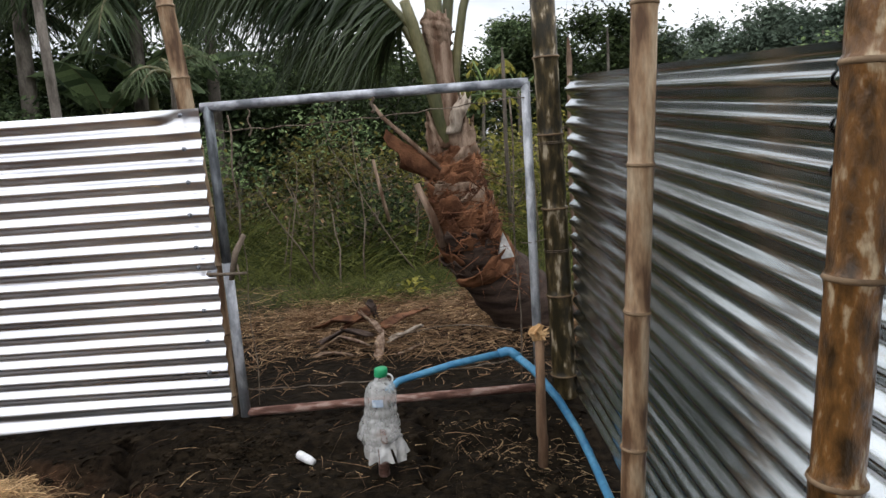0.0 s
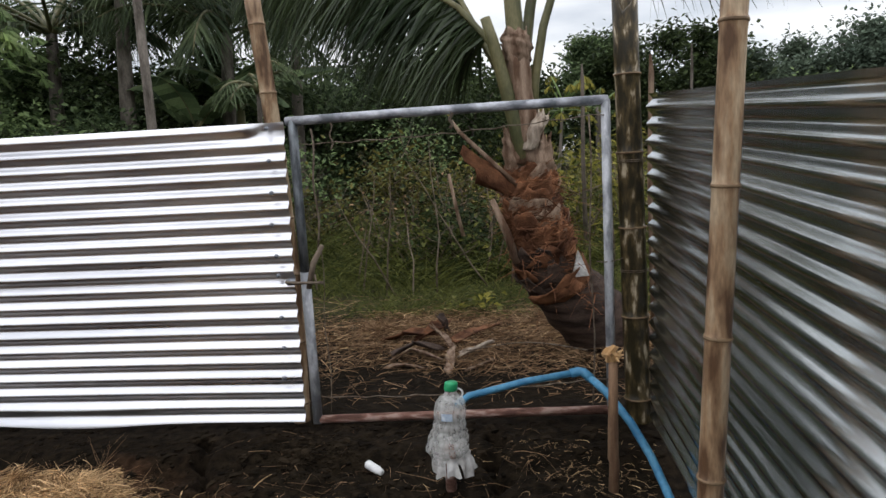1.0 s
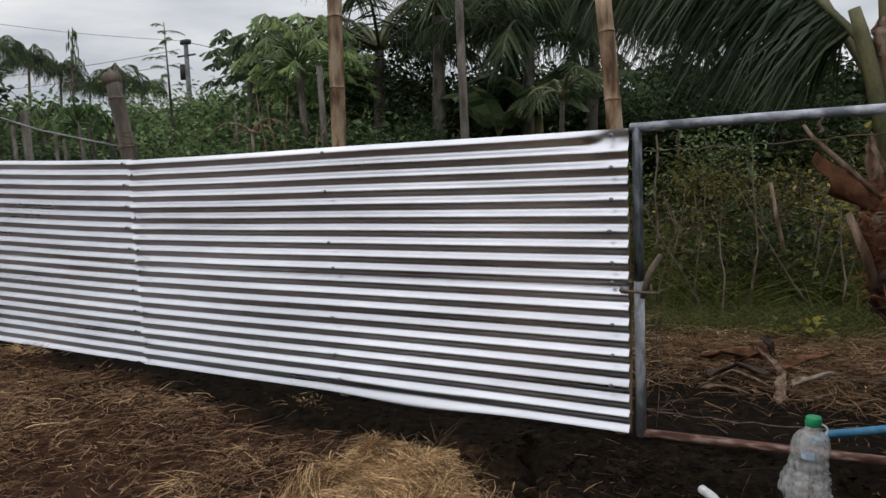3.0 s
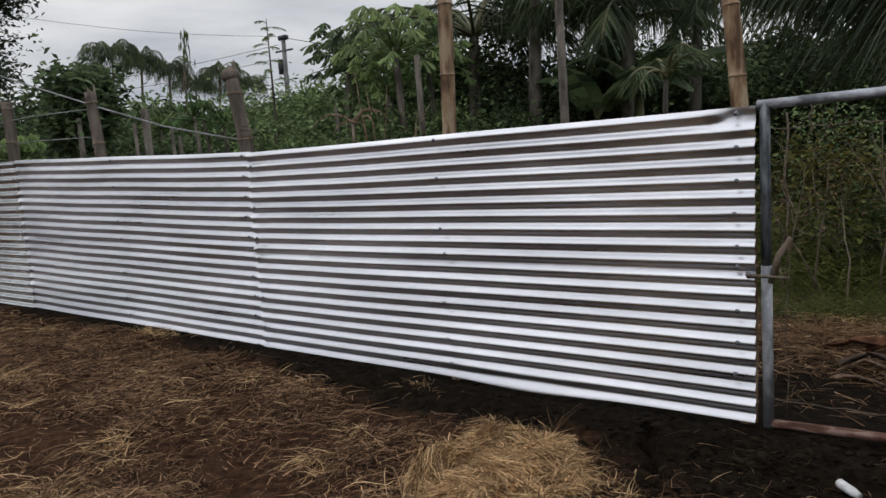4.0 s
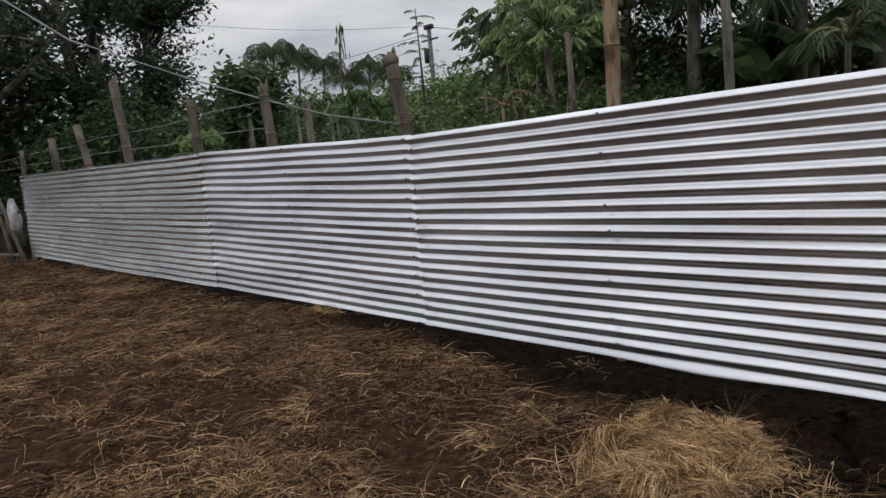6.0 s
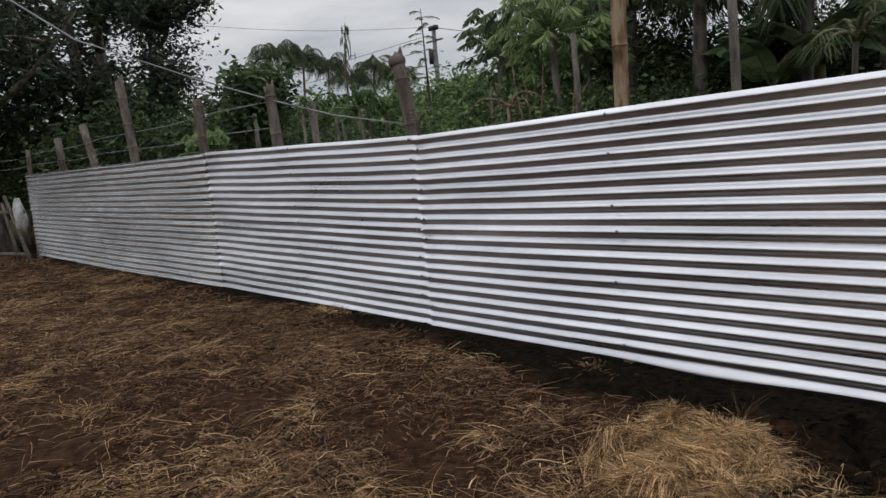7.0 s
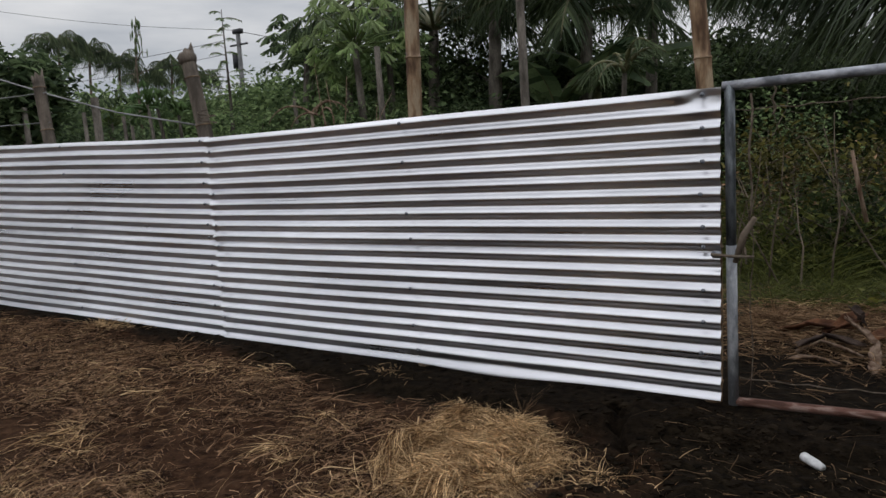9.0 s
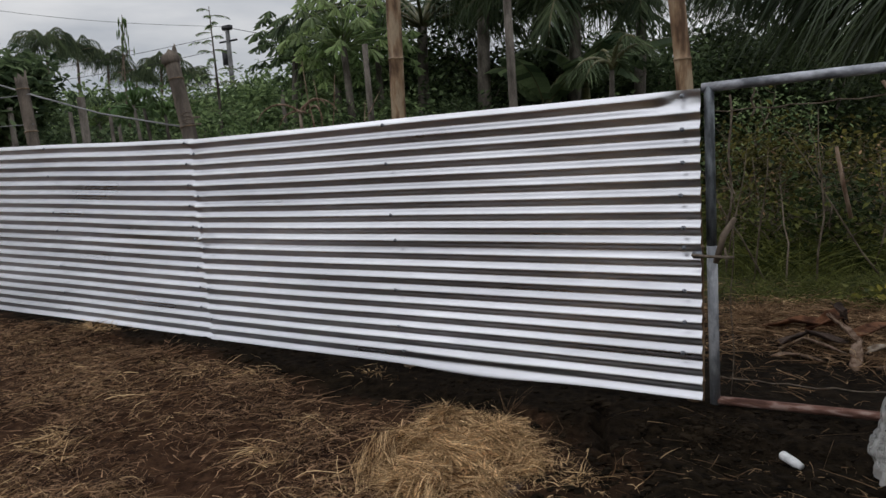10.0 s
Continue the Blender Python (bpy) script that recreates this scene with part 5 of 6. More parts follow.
V, Q = blades(C + O * R_[:, None], norm(T_ + np.array((0, 0, 1.0)) * lean_[:, None] + rng.normal(0, 0.06, (n, 3))), rng.uniform(0.06, 0.17, n), rng.uniform(0.003, 0.010, n), -O * 0.42 + rng.normal(0, 0.08, (n, 3)), 4)
quads_ob("fibre", V, Q, M_FIBRE, palm, label="reddish fibre wound round the trunk")
# stout petioles and fronds
top = Vector((0.905, 0.88, 0.90))


def petiole(pts, rad, mat=M_PETIOLE, flat=0.75):
    s = Shape().tube(pts, rad, 12)
    return s.ob("petiole", mat, palm)


petiole([top + Vector((0.0, 0, -0.06)), (0.905, 0.88, 1.10), (0.90, 0.885, 1.35), (0.875, 0.90, 1.60), (0.86, 0.92, 1.85), (0.85, 0.95, 2.3)], [0.060, 0.050, 0.046, 0.044, 0.040, 0.03])


def wrap(pts, rad, a0, a1, seed, ragged=0.05, fold=0.008, mat=M_SHEATH):
    """A torn, creased sheath curled part of the way round a line."""
    g = random.Random(seed)
    pts = [Vector(p) for p in pts]
    s, cols, rows = Shape(), 15, 14
    ph = g.uniform(0, 6)
    for row in range(rows + 1):
        f = row / rows * (len(pts) - 1)
        i = min(int(f), len(pts) - 2)
        c, rr = pts[i].lerp(pts[i + 1], f - i), rad[i] + (rad[i + 1] - rad[i]) * (f - i)
        for col in range(cols + 1):
            a = radians(a0 + (a1 - a0) * col / cols) + 0.12 * math.sin(row * 0.9 + seed)
            out = rr + fold * math.sin(a * 5 + row * 0.35 + ph) + fold * 0.6 * math.sin(row * 1.4 + a * 2) + g.uniform(-0.0015, 0.0015)
            jag = g.uniform(-1, 0.4) * ragged * (row / rows) ** 6
            s.v.append(c + Vector((math.cos(a) * out, math.sin(a) * out, jag)))
    for row in range(rows):
        for col in range(cols):
            k = row * (cols + 1) + col
            s.f.append((k, k + 1, k + cols + 2, k + cols + 1))
    ob = s.ob("leaf_sheath", mat, palm, label="creased pale brown leaf sheath")
    ob.modifiers.new("thickness", "SOLIDIFY").thickness = 0.004


wrap([(0.905, 0.87, 1.02), (0.895, 0.86, 1.20), (0.882, 0.865, 1.40), (0.875, 0.875, 1.58)], [0.072, 0.062, 0.060, 0.062], 170, 395, 1, 0.08)
wrap([(0.88, 0.875, 1.50), (0.875, 0.87, 1.58), (0.868, 0.875, 1.65)], [0.060, 0.070, 0.058], 140, 420, 2, 0.05, 0.007)
wrap([(0.945, 0.865, 0.98), (0.955, 0.855, 1.12), (0.965, 0.85, 1.27)], [0.055, 0.040, 0.020], 190, 380, 3, 0.06)
wrap([(0.85, 0.86, 0.98), (0.835, 0.85, 1.10), (0.825, 0.85, 1.20)], [0.05, 0.036, 0.020], 160, 340, 4, 0.06)
wrap([(0.924, 0.800, 1.085), (0.957, 0.790, 1.190), (0.994, 0.800, 1.262)], [0.030, 0.042, 0.022], 175, 350, 6, 0.05, 0.006, M_SHEATH_PALE)
wrap([(0.955, 0.85, 0.90), (0.985, 0.84, 1.02), (0.995, 0.835, 1.16)], [0.060, 0.050, 0.024], 200, 390, 7, 0.07, 0.008)
left_frond = [Vector(p) for p in ((0.885, 0.87, 1.05), (0.84, 0.88, 1.36), (0.755, 0.90, 1.60), (0.60, 0.91, 1.78), (0.37, 0.93, 1.93), (0.08, 0.97, 2.06), (-0.26, 1.02, 2.10), (-0.50, 1.06, 2.04))]
add_frond(palm, left_frond, 0.022, 0.35, 520, 0.95, 0.015, 101, flat=0.45, start=0.30)
left_two = [Vector(p) for p in ((0.88, 0.92, 1.05), (0.80, 0.97, 1.45), (0.60, 1.05, 1.85), (0.25, 1.2, 2.12), (-0.20, 1.4, 2.20), (-0.50, 1.55, 2.14))]
add_frond(palm, left_two, 0.022, 0.40, 560, 0.9, 0.016, 102, flat=0.5, start=0.28)
stub = [Vector(p) for p in ((0.91, 0.86, 0.93), (0.885, 0.835, 1.10), (0.82, 0.82, 1.38), (0.765, 0.80, 1.60), (0.735, 0.80, 1.70))]
petiole(stub, [0.030, 0.040, 0.034, 0.028, 0.024])
right_frond = [Vector(p) for p in ((0.93, 0.88, 1.08), (0.955, 0.88, 1.40), (1.005, 0.89, 1.66), (1.10, 0.92, 1.95), (1.32, 1.0, 2.25), (1.7, 1.1, 2.42), (2.15, 1.2, 2.38), (2.6, 1.3, 2.15))]
add_frond(palm, right_frond, 0.024, 0.44, 240, 0.8, 0.018, 103, flat=0.5, start=0.45)
for i, (az, ln, el, sd) in enumerate(((100, 2.3, 80, 104), (55, 2.3, 80, 106))):
    add_frond(palm, arch((0.89, 0.93, 1.3), az, ln + 0.6, 1.6, 35, el=el), 0.028, 0.42, 130, 0.7, 0.026, sd, start=0.4)
# dead hanging leaf base and dry stalk
s = Shape()
for row in range(6):
    for col in range(6):
        t, b = row / 5, col / 5
        s.v.append(Vector((0.86 - 0.24 * t * (0.75 + 0.35 * b), 0.79 - 0.02 * math.sin(b * 3), 0.84 + 0.20 * t * (0.5 + 0.5 * b) + 0.13 * b * (1 - 0.35 * t))) + Vector((0.02 * math.sin(col * 1.7 + row), 0.015 * math.sin(row * 2.1), 0)))
for row in range(5):
    for col in range(5):
        k = row * 6 + col
        s.f.append((k, k + 1, k + 7, k + 6))
ob = s.ob("dead_sheath", M_FIBRE, palm, label="torn brown leaf sheath")
ob.modifiers.new("thickness", "SOLIDIFY").thickness = 0.008
Shape().tube([(0.86, 0.78, 0.92), (0.72, 0.76, 1.06), (0.60, 0.75, 1.18), (0.56, 0.75, 1.24)], [0.012, 0.012, 0.010, 0.007], 7).ob("dry_stalk", M_SHEATH, palm)
Shape().tube([(0.845, 0.80, 0.55), (0.80, 0.78, 0.70), (0.735, 0.77, 0.86)], [0.022, 0.020, 0.014], 7).ob("dry_stalk", M_SHEATH, palm)
s = Shape()
s.v += [Vector(p) for p in ((1.105, 0.785, 0.47), (1.185, 0.80, 0.475), (1.165, 0.795, 0.53), (1.135, 0.785, 0.60), (1.118, 0.78, 0.53))]
s.f += [(0, 1, 2, 3, 4)]
s.ob("scar", M_RAG, palm, smooth=False, label="pale bare cut patch").modifiers.new("thickness", "SOLIDIFY").thickness = 0.012


def palm_far(x, y, h, lean, seed, ln=2.6, fronds=14, leaflets=46, r=0.12, name="coconut_palm", wid=0.05, group="coconut palms beyond the fence", lf=0.6, drop=0.35, bark=None):
    rr = random.Random(seed)
    p = tagged(empty(name), "coconut palm with dark drooping fronds behind the fence", "palm tree", group)
    z = gz(x, y)
    pts = [Vector((x + lean * (k / 6) ** 1.6, y, z + h * k / 6)) for k in range(7)]
    Shape().tube(pts, [r * (1.25 - 0.08 * k) for k in range(7)], 9).ob("trunk", bark or M_BARK, p)
    top_ = pts[-1]
    for k in range(fronds):
        add_frond(p, arch(top_, k * 137.5 + rr.uniform(-15, 15), ln * rr.uniform(0.8, 1.1), 1.3, rr.uniform(25, 65), 8, el=rr.uniform(10, 80)), 0.03, lf, leaflets, drop, wid, seed * 50 + k, mat=M_FROND_FAR, start=0.12)
    return p


def papaya(x, y, h, seed, size=0.5, leaves=16, name="papaya_tree", mat=None, r=0.06):
    """A bare slim trunk with a head of lobed leaves on long stalks."""
    rr = random.Random(seed)
    p = tagged(empty(name), "slim papaya tree with a head of lobed leaves", "tree", "papaya trees")
    z = gz(x, y)
    lean = rr.gauss(0, 0.15)
    pts = [Vector((x + lean * (k / 6), y, z + h * k / 6)) for k in range(7)]
    Shape().tube(pts, [r * (1.2 - 0.08 * k) for k in range(7)], 8).ob("trunk", M_BARK, p)
    for k in range(leaves):
        el, az = rr.uniform(-0.25, 1.2), k * 2.399 + rr.uniform(-0.3, 0.3)
        base = pts[-1] - Vector((0, 0, rr.uniform(0, 0.5) * size))
        d = Vector((math.cos(az) * math.cos(el), math.sin(az) * math.cos(el), math.sin(el)))
        tip = base + d * size * rr.uniform(1.0, 1.6)
        mid = (base + tip) / 2 + Vector((0, 0, 0.10 * size))
        st = Shape().tube([base, mid, tip], [0.012, 0.010, 0.007], 5).ob("leaf_stalk", M_PAPAYA, p)
        s = Shape()
        h1 = Vector((d.x, d.y, 0)).normalized()
        sd = Vector((-h1.y, h1.x, 0))
        dn = Vector((0, 0, -1))
        for lobe in range(9):
            a = (lobe - 4) * 0.52
            ld = (h1 * math.cos(a) + sd * math.sin(a) + dn * (0.35 + 0.7 * rr.random())).normalized()
            L = size * (0.44 - 0.035 * abs(lobe - 4)) * rr.uniform(0.75, 1.2)
            w = ld.cross(dn).normalized() * L * 0.085
            b = len(s.v)
            s.v += [tip, tip + ld * L * 0.45 + w * 0.9 + dn * 0.02, tip + ld * L * 0.7 + w * 1.3 + dn * 0.05, tip + ld * L + dn * 0.12 * L,
                    tip + ld * L * 0.7 - w * 1.3 + dn * 0.05, tip + ld * L * 0.45 - w * 0.9 + dn * 0.02, tip + ld * L * 0.55 + dn * 0.0]
            s.f += [(b, b + 1, b + 6), (b + 1, b + 2, b + 3, b + 6), (b + 6, b + 3, b + 4, b + 5), (b, b + 6, b + 5)]
        s.ob("leaf", mat or M_PAPAYA, st, smooth=False)
    return p


def banana(x, y, h, seed, ln=1.6, leaves=7):
    rr = random.Random(seed)
    p = tagged(empty("banana_plant"), "banana plant with torn broad arching leaves", "plant", "banana plants")
    z = gz(x, y)
    Shape().tube([(x, y, z - 0.05), (x, y, z + h * 0.5), (x, y, z + h)], [0.11, 0.09, 0.06], 10).ob("stem", M_PETIOLE, p)
    for k in range(leaves):
        pts = arch((x, y, z + h), k * 137.5 + rr.uniform(-20, 20), ln * rr.uniform(0.8, 1.15), 1.3, rr.uniform(10, 60), 14, el=rr.uniform(45, 80))
        rib = Shape().tube(pts, [0.014 * (1 - 0.06 * i) for i in range(15)], 5).ob("midrib", M_PETIOLE, p)
        s = Shape()
        fold = rr.uniform(0.2, 0.6)
        for i in range(2, 14):
            w0, w1 = (0.24 * math.sin(math.pi * min(1, t * 0.95 + 0.04)) ** 0.6 for t in (i / 14, (i + 1) / 14))
            d = pts[i + 1] - pts[i]
            sd = d.normalized().cross(Vector((0, 0, 1))).normalized()
            for sg in (1, -1):
                b = len(s.v)
                tear = d * rr.uniform(0.15, 0.5) if rr.random() < 0.35 else d * 0
                sag = rr.uniform(0, 0.25) * (tear.length > 0)
                out0, out1 = sd * sg * w0 + d * 0.6 - Vector((0, 0, w0 * (fold + sag))), sd * sg * w1 + d * 0.6 - Vector((0, 0, w1 * fold))
                s.v += [pts[i], pts[i + 1], pts[i + 1] + out1 - tear, pts[i] + out0]
                s.f.append((b, b + 1, b + 2, b + 3))
        s.ob("leaf_blade", M_LEAF_DARK, rib, smooth=False)
    return p


DARK = "tall dark broadleaf tree beyond the fence"
# the big tree at the far end of the fence
for th, d, h, sp, sd, n, st in ((73.5, 17.5, 9.5, 3.6, 201, 15000, 2), (80, 15.5, 9.0, 3.4, 202, 12000, 2), (88, 18, 9.0, 3.6, 203, 9000, 1), (68.5, 22, 7.8, 2.8, 204, 8000, 1)):
    x, y = polar(th, d)
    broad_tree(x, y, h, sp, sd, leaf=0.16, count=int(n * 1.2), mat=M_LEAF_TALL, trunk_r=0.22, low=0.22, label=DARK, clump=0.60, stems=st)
# undergrowth trees close behind the fence
for i, (th, d, h, sp) in enumerate(((84, 19, 2.8, 1.8), (78.5, 17.5, 2.8, 1.6), (72, 14.5, 2.6, 1.5), (66, 14, 2.3, 1.4), (60, 15, 2.1, 1.5), (56.5, 14, 2.2, 1.2), (52.5, 15, 2.4, 1.2), (49.5, 14, 3.2, 1.1), (46, 15, 3.2, 1.3),
                                    (41.5, 14, 2.8, 1.4), (37.5, 13, 3.0, 1.4), (33.5, 12, 3.3, 1.5), (30, 13, 3.5, 1.6), (26.5, 12, 3.2, 1.4), (22.5, 12, 3.0, 1.4), (18.5, 13, 3.0, 1.5),
                                    (14.5, 13, 2.9, 1.5), (10.5, 14, 3.0, 1.5), (6.5, 14, 3.0, 1.5), (2.5, 15, 3.0, 1.5))):
    x, y = polar(th, d)
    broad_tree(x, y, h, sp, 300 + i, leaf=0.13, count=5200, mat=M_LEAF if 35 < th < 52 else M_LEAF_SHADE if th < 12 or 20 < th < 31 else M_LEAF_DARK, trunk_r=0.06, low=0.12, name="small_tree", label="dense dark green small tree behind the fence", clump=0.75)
# leafy bushes close behind the sheets
for i, (th, d, h, sp) in enumerate(((45.5, 10, 1.95, 0.9), (42.5, 9.6, 1.8, 0.9), (39.5, 9.4, 1.9, 0.9), (36.5, 10, 2.1, 1.0), (33, 9.5, 2.0, 1.0), (29.5, 9.8, 2.1, 1.0), (59, 11, 1.8, 0.9), (55.5, 11, 1.7, 0.8), (49, 11, 1.8, 0.8))):
    x, y = polar(th, d)
    broad_tree(x, y, h, sp, 320 + i, leaf=0.09, count=4600, mat=M_LEAF if 35 < th < 47 else M_LEAF_DARK, trunk_r=0.03, low=0.08, name="bush", label="leafy green bush close behind the fence", clump=0.5, stems=2)
# a higher belt behind
for i, th in enumerate(np.arange(36, -3, -3.6)):
    d = 20 + 3 * (i % 3)
    x, y = polar(th, d)
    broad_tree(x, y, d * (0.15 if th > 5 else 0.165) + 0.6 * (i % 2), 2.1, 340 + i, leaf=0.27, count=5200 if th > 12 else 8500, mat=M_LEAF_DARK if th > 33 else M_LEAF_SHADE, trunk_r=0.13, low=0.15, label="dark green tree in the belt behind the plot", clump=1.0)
# more fine-leaved trees in the middle distance
for i, (th, d, h, sp) in enumerate(((46.3, 16, 3.1, 1.2), (43.4, 15, 3.3, 1.3), (40.6, 16, 2.9, 1.3), (48.2, 17, 2.9, 1.2), (57.4, 16, 3.2, 1.0), (53.6, 17, 2.8, 1.2), (35.4, 13, 3.4, 1.4), (61.4, 19, 3.1, 1.2), (59.4, 21, 3.1, 1.2), (55.4, 20, 3.0, 1.2), (52.2, 21, 2.9, 1.2), (50.6, 19, 3.1, 1.2), (49.0, 21, 3.6, 1.2), (47.6, 19, 3.7, 1.2), (63.2, 20, 3.5, 1.4))):
    x, y = polar(th, d)
    broad_tree(x, y, h, sp, 380 + i, leaf=0.15, count=5600, mat=M_LEAF if 56 < th < 58 or 35 < th < 47 else M_LEAF_DARK, trunk_r=0.07, low=0.2, name="small_tree", label="leafy mid green tree behind the fence", clump=0.7)
# unseen trees added round the open side, to darken what the sheets reflect
for i, th in enumerate(np.arange(142, 325, 12.5)):
    d = 19 + 3 * (i % 3) + 8 * (th < 135)
    x, y = polar(th, d)
    broad_tree(x, y, 3.6 + 0.5 * (i % 4), 2.6, 600 + i, leaf=0.45, count=2600, mat=M_LEAF_DARK, trunk_r=0.2, low=0.06, label="unseen dark green tree added to darken the sheet reflections", clump=1.5)
# brighter bushes past the other fence
for i, (th, d, h) in enumerate(((-21.5, 15, 2.35), (-24.0, 14, 2.45), (-26.3, 14.5, 2.4), (-29.0, 13, 2.75))):
    x, y = polar(th, d)
    broad_tree(x, y, h, 0.8, 660 + i, leaf=0.09, count=4200, mat=M_LEAF, trunk_r=0.04, low=0.2, name="bush", label="bright green bush beyond the side fence", clump=0.5, stems=2)
# far trees, most in the greyer leaves that have haze in their colour
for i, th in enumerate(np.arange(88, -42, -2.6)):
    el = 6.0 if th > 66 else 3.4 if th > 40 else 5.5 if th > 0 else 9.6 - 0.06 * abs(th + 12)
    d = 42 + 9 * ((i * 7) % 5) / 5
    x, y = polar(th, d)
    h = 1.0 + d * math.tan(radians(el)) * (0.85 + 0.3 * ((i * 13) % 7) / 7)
    broad_tree(x, y, h, 3.3, 400 + i, leaf=0.55 if th > 0 else 0.36, count=3600 if th > 0 else 12000, mat=M_LEAF_FAR if th > 0 or th < -17 else M_LEAF_DARK if i % 5 == 1 else M_LEAF_SHADE, trunk_r=0.2, low=0.05, name="far_tree", label="far treeline tree, haze put into its grey green colour" if th > 0 else "dense dark tree in the far treeline", clump=1.6 if th > 0 else 1.35)

# a slim pale-stemmed tree leaning out of the big tree's shade
x, y = polar(63.0, 10.5)
broad_tree(x, y, 3.35, 0.75, 395, leaf=0.15, count=3600, mat=M_LEAF_DARK, trunk_r=0.055, low=0.6, name="slim_tree", label="slim pale-stemmed tree with a loose dark crown", clump=0.42, bark=M_SHEATH_PALE)
# dry pale fronds hanging behind the fence
dry = tagged(empty("dry_fronds"), "pale dry drooping fronds behind the fence", "dead frond")
x, y = polar(42.3, 8.6)
for k, (az, ln, el) in enumerate(((25, 0.75, 62), (205, 0.85, 48), (0, 0.6, 75), (190, 0.6, 25), (330, 0.7, 35))):
    Shape().tube(arch((x + 0.04 * k, y, 1.62), az, ln * 0.8, 1.1, 70, 10, el=el), [0.014, 0.014, 0.013, 0.012, 0.012, 0.011, 0.010, 0.009, 0.007, 0.005, 0.003], 6).ob("stalk", M_SHEATH, dry)
Shape().tube([(x, y, -0.05), (x + 0.03, y, 0.8), (x + 0.02, y, 1.66)], [0.03, 0.026, 0.02], 7).ob("stem", M_TWIG, dry)
# coconut palms
for th, d, el, sd in ((60.0, 40, 9.2, 1), (58.1, 44, 8.5, 2), (56.2, 46, 7.9, 3), (52.7, 42, 7.6, 4), (61.8, 48, 7.6, 5), (51.0, 48, 6.8, 6), (54.4, 50, 6.9, 11)):
    x, y = polar(th, d)
    palm_far(x, y, 1.07 + d * math.tan(radians(el)), 0.6, sd, ln=1.7, fronds=15, leaflets=60, r=0.08, wid=0.034, lf=0.75, drop=0.8, bark=M_TWIG)
for th, d, h, ln, sd in ((32.5, 11.5, 3.0, 2.6, 7), (27.6, 10.0, 3.2, 2.4, 8), (20.5, 10.5, 2.9, 2.4, 9), (15.5, 12, 3.2, 2.6, 10)):
    x, y = polar(th, d)
    palm_far(x, y, h, 0.1, sd, ln=ln, fronds=15, leaflets=90, r=0.10, wid=0.032, lf=0.5, drop=0.55)
# bare grey palm stems
x, y = polar(17.6, 8.0)
palm_far(x, y, 1.85, 0.04, 31, ln=0.7, fronds=8, leaflets=40, r=0.034, wid=0.02, lf=0.22, drop=0.4)
for th, d, h, rr_ in ((24.9, 7.2, 3.5, 0.045), (60.9, 9.5, 1.75, 0.03), (57.6, 9.2, 1.95, 0.05), (58.4, 9.4, 1.8, 0.025), (55.8, 9.0, 1.8, 0.022), (55.3, 9.3, 1.7, 0.022), (62.1, 9.8, 1.9, 0.035), (43.2, 9.5, 2.0, 0.03), (36.4, 8.6, 2.4, 0.04)):
    x, y = polar(th, d)
    st = Shape().tube([(x, y, -0.05), (x - 0.03, y, h * 0.5), (x - 0.06, y, h)], [rr_ * 1.1, rr_, rr_ * 0.9], 9).ob("palm_stem", M_BARK)
    tagged(st, "slim grey bare tree stem among the palms", "tree trunk", "bare stems")
# broken posts and a thin pole past the right-hand fence
for x, y, h, rr_, m_, lab_ in ((1.635, 1.6, 1.59, 0.018, M_SHEATH, "pale split bamboo stake with a broken top"), (1.491, 4.0, 1.84, 0.019, M_POST, "thin grey stake standing among the weeds"), (2.947, 6.0, 2.23, 0.017, M_BARK, "thin dark pole standing before the trees")):
    s = Shape().tube([(x + 0.01, y, -0.05), (x - 0.006, y, h * 0.55), (x + 0.004, y, h * 0.93), (x, y, h)], [rr_ * 1.15, rr_, rr_ * 0.9, rr_ * 0.35], 9)
    tagged(s.ob("stake", m_), lab_, "stake", "stakes beyond the gate")
papaya(1.27, 5.0, 1.58, 21, 0.24, 16, r=0.02, mat=M_YELLOW)
# papayas and bananas
for th, d, el, size, sd, lv in ((43.4, 12, 9.0, 0.46, 2, 60), (41.9, 13, 7.6, 0.42, 4, 34), (37.6, 9.2, 10.0, 0.48, 5, 50), (39.4, 10, 6.2, 0.34, 6, 30), (35.6, 10, 8.8, 0.42, 7, 36),
                               (57.0, 12, 4.2, 0.36, 8, 34), (65.6, 7.5, 2.0, 0.20, 11, 26), (53.3, 7.0, 4.9, 0.17, 12, 13), (51.7, 7.2, 4.4, 0.17, 16, 13), (52.4, 7.1, 4.7, 0.13, 17, 9), (-8.5, 12, 3.6, 0.32, 13, 12), (-14.5, 11, 3.4, 0.3, 14, 10)):
    x, y = polar(th, d)
    papaya(x, y, 1.07 + d * math.tan(radians(el)) - 0.25 * size, sd, size, lv, r=0.055 if d > 8 else 0.02, mat=M_YELLOW if sd == 13 else M_LEAF_DARK if sd in (1, 15, 2, 4, 8) else None)
for th, d, h, sd, ln in ((22.6, 9.6, 1.5, 1, 1.5), (19.4, 10.2, 1.8, 2, 1.4)):
    x, y = polar(th, d)
    banana(x, y, h, sd, ln)

# saplings: a feathery one and a thin one with hanging pods
x, y = polar(48.4, 13)
sap = tagged(empty("sapling"), "thin feathery sapling with sparse drooping leaves", "tree")
Shape().tube([(x, y, 0), (x + 0.05, y, 2.2), (x + 0.02, y, 3.78)], [0.04, 0.025, 0.006], 6).ob("trunk", M_BARK, sap)
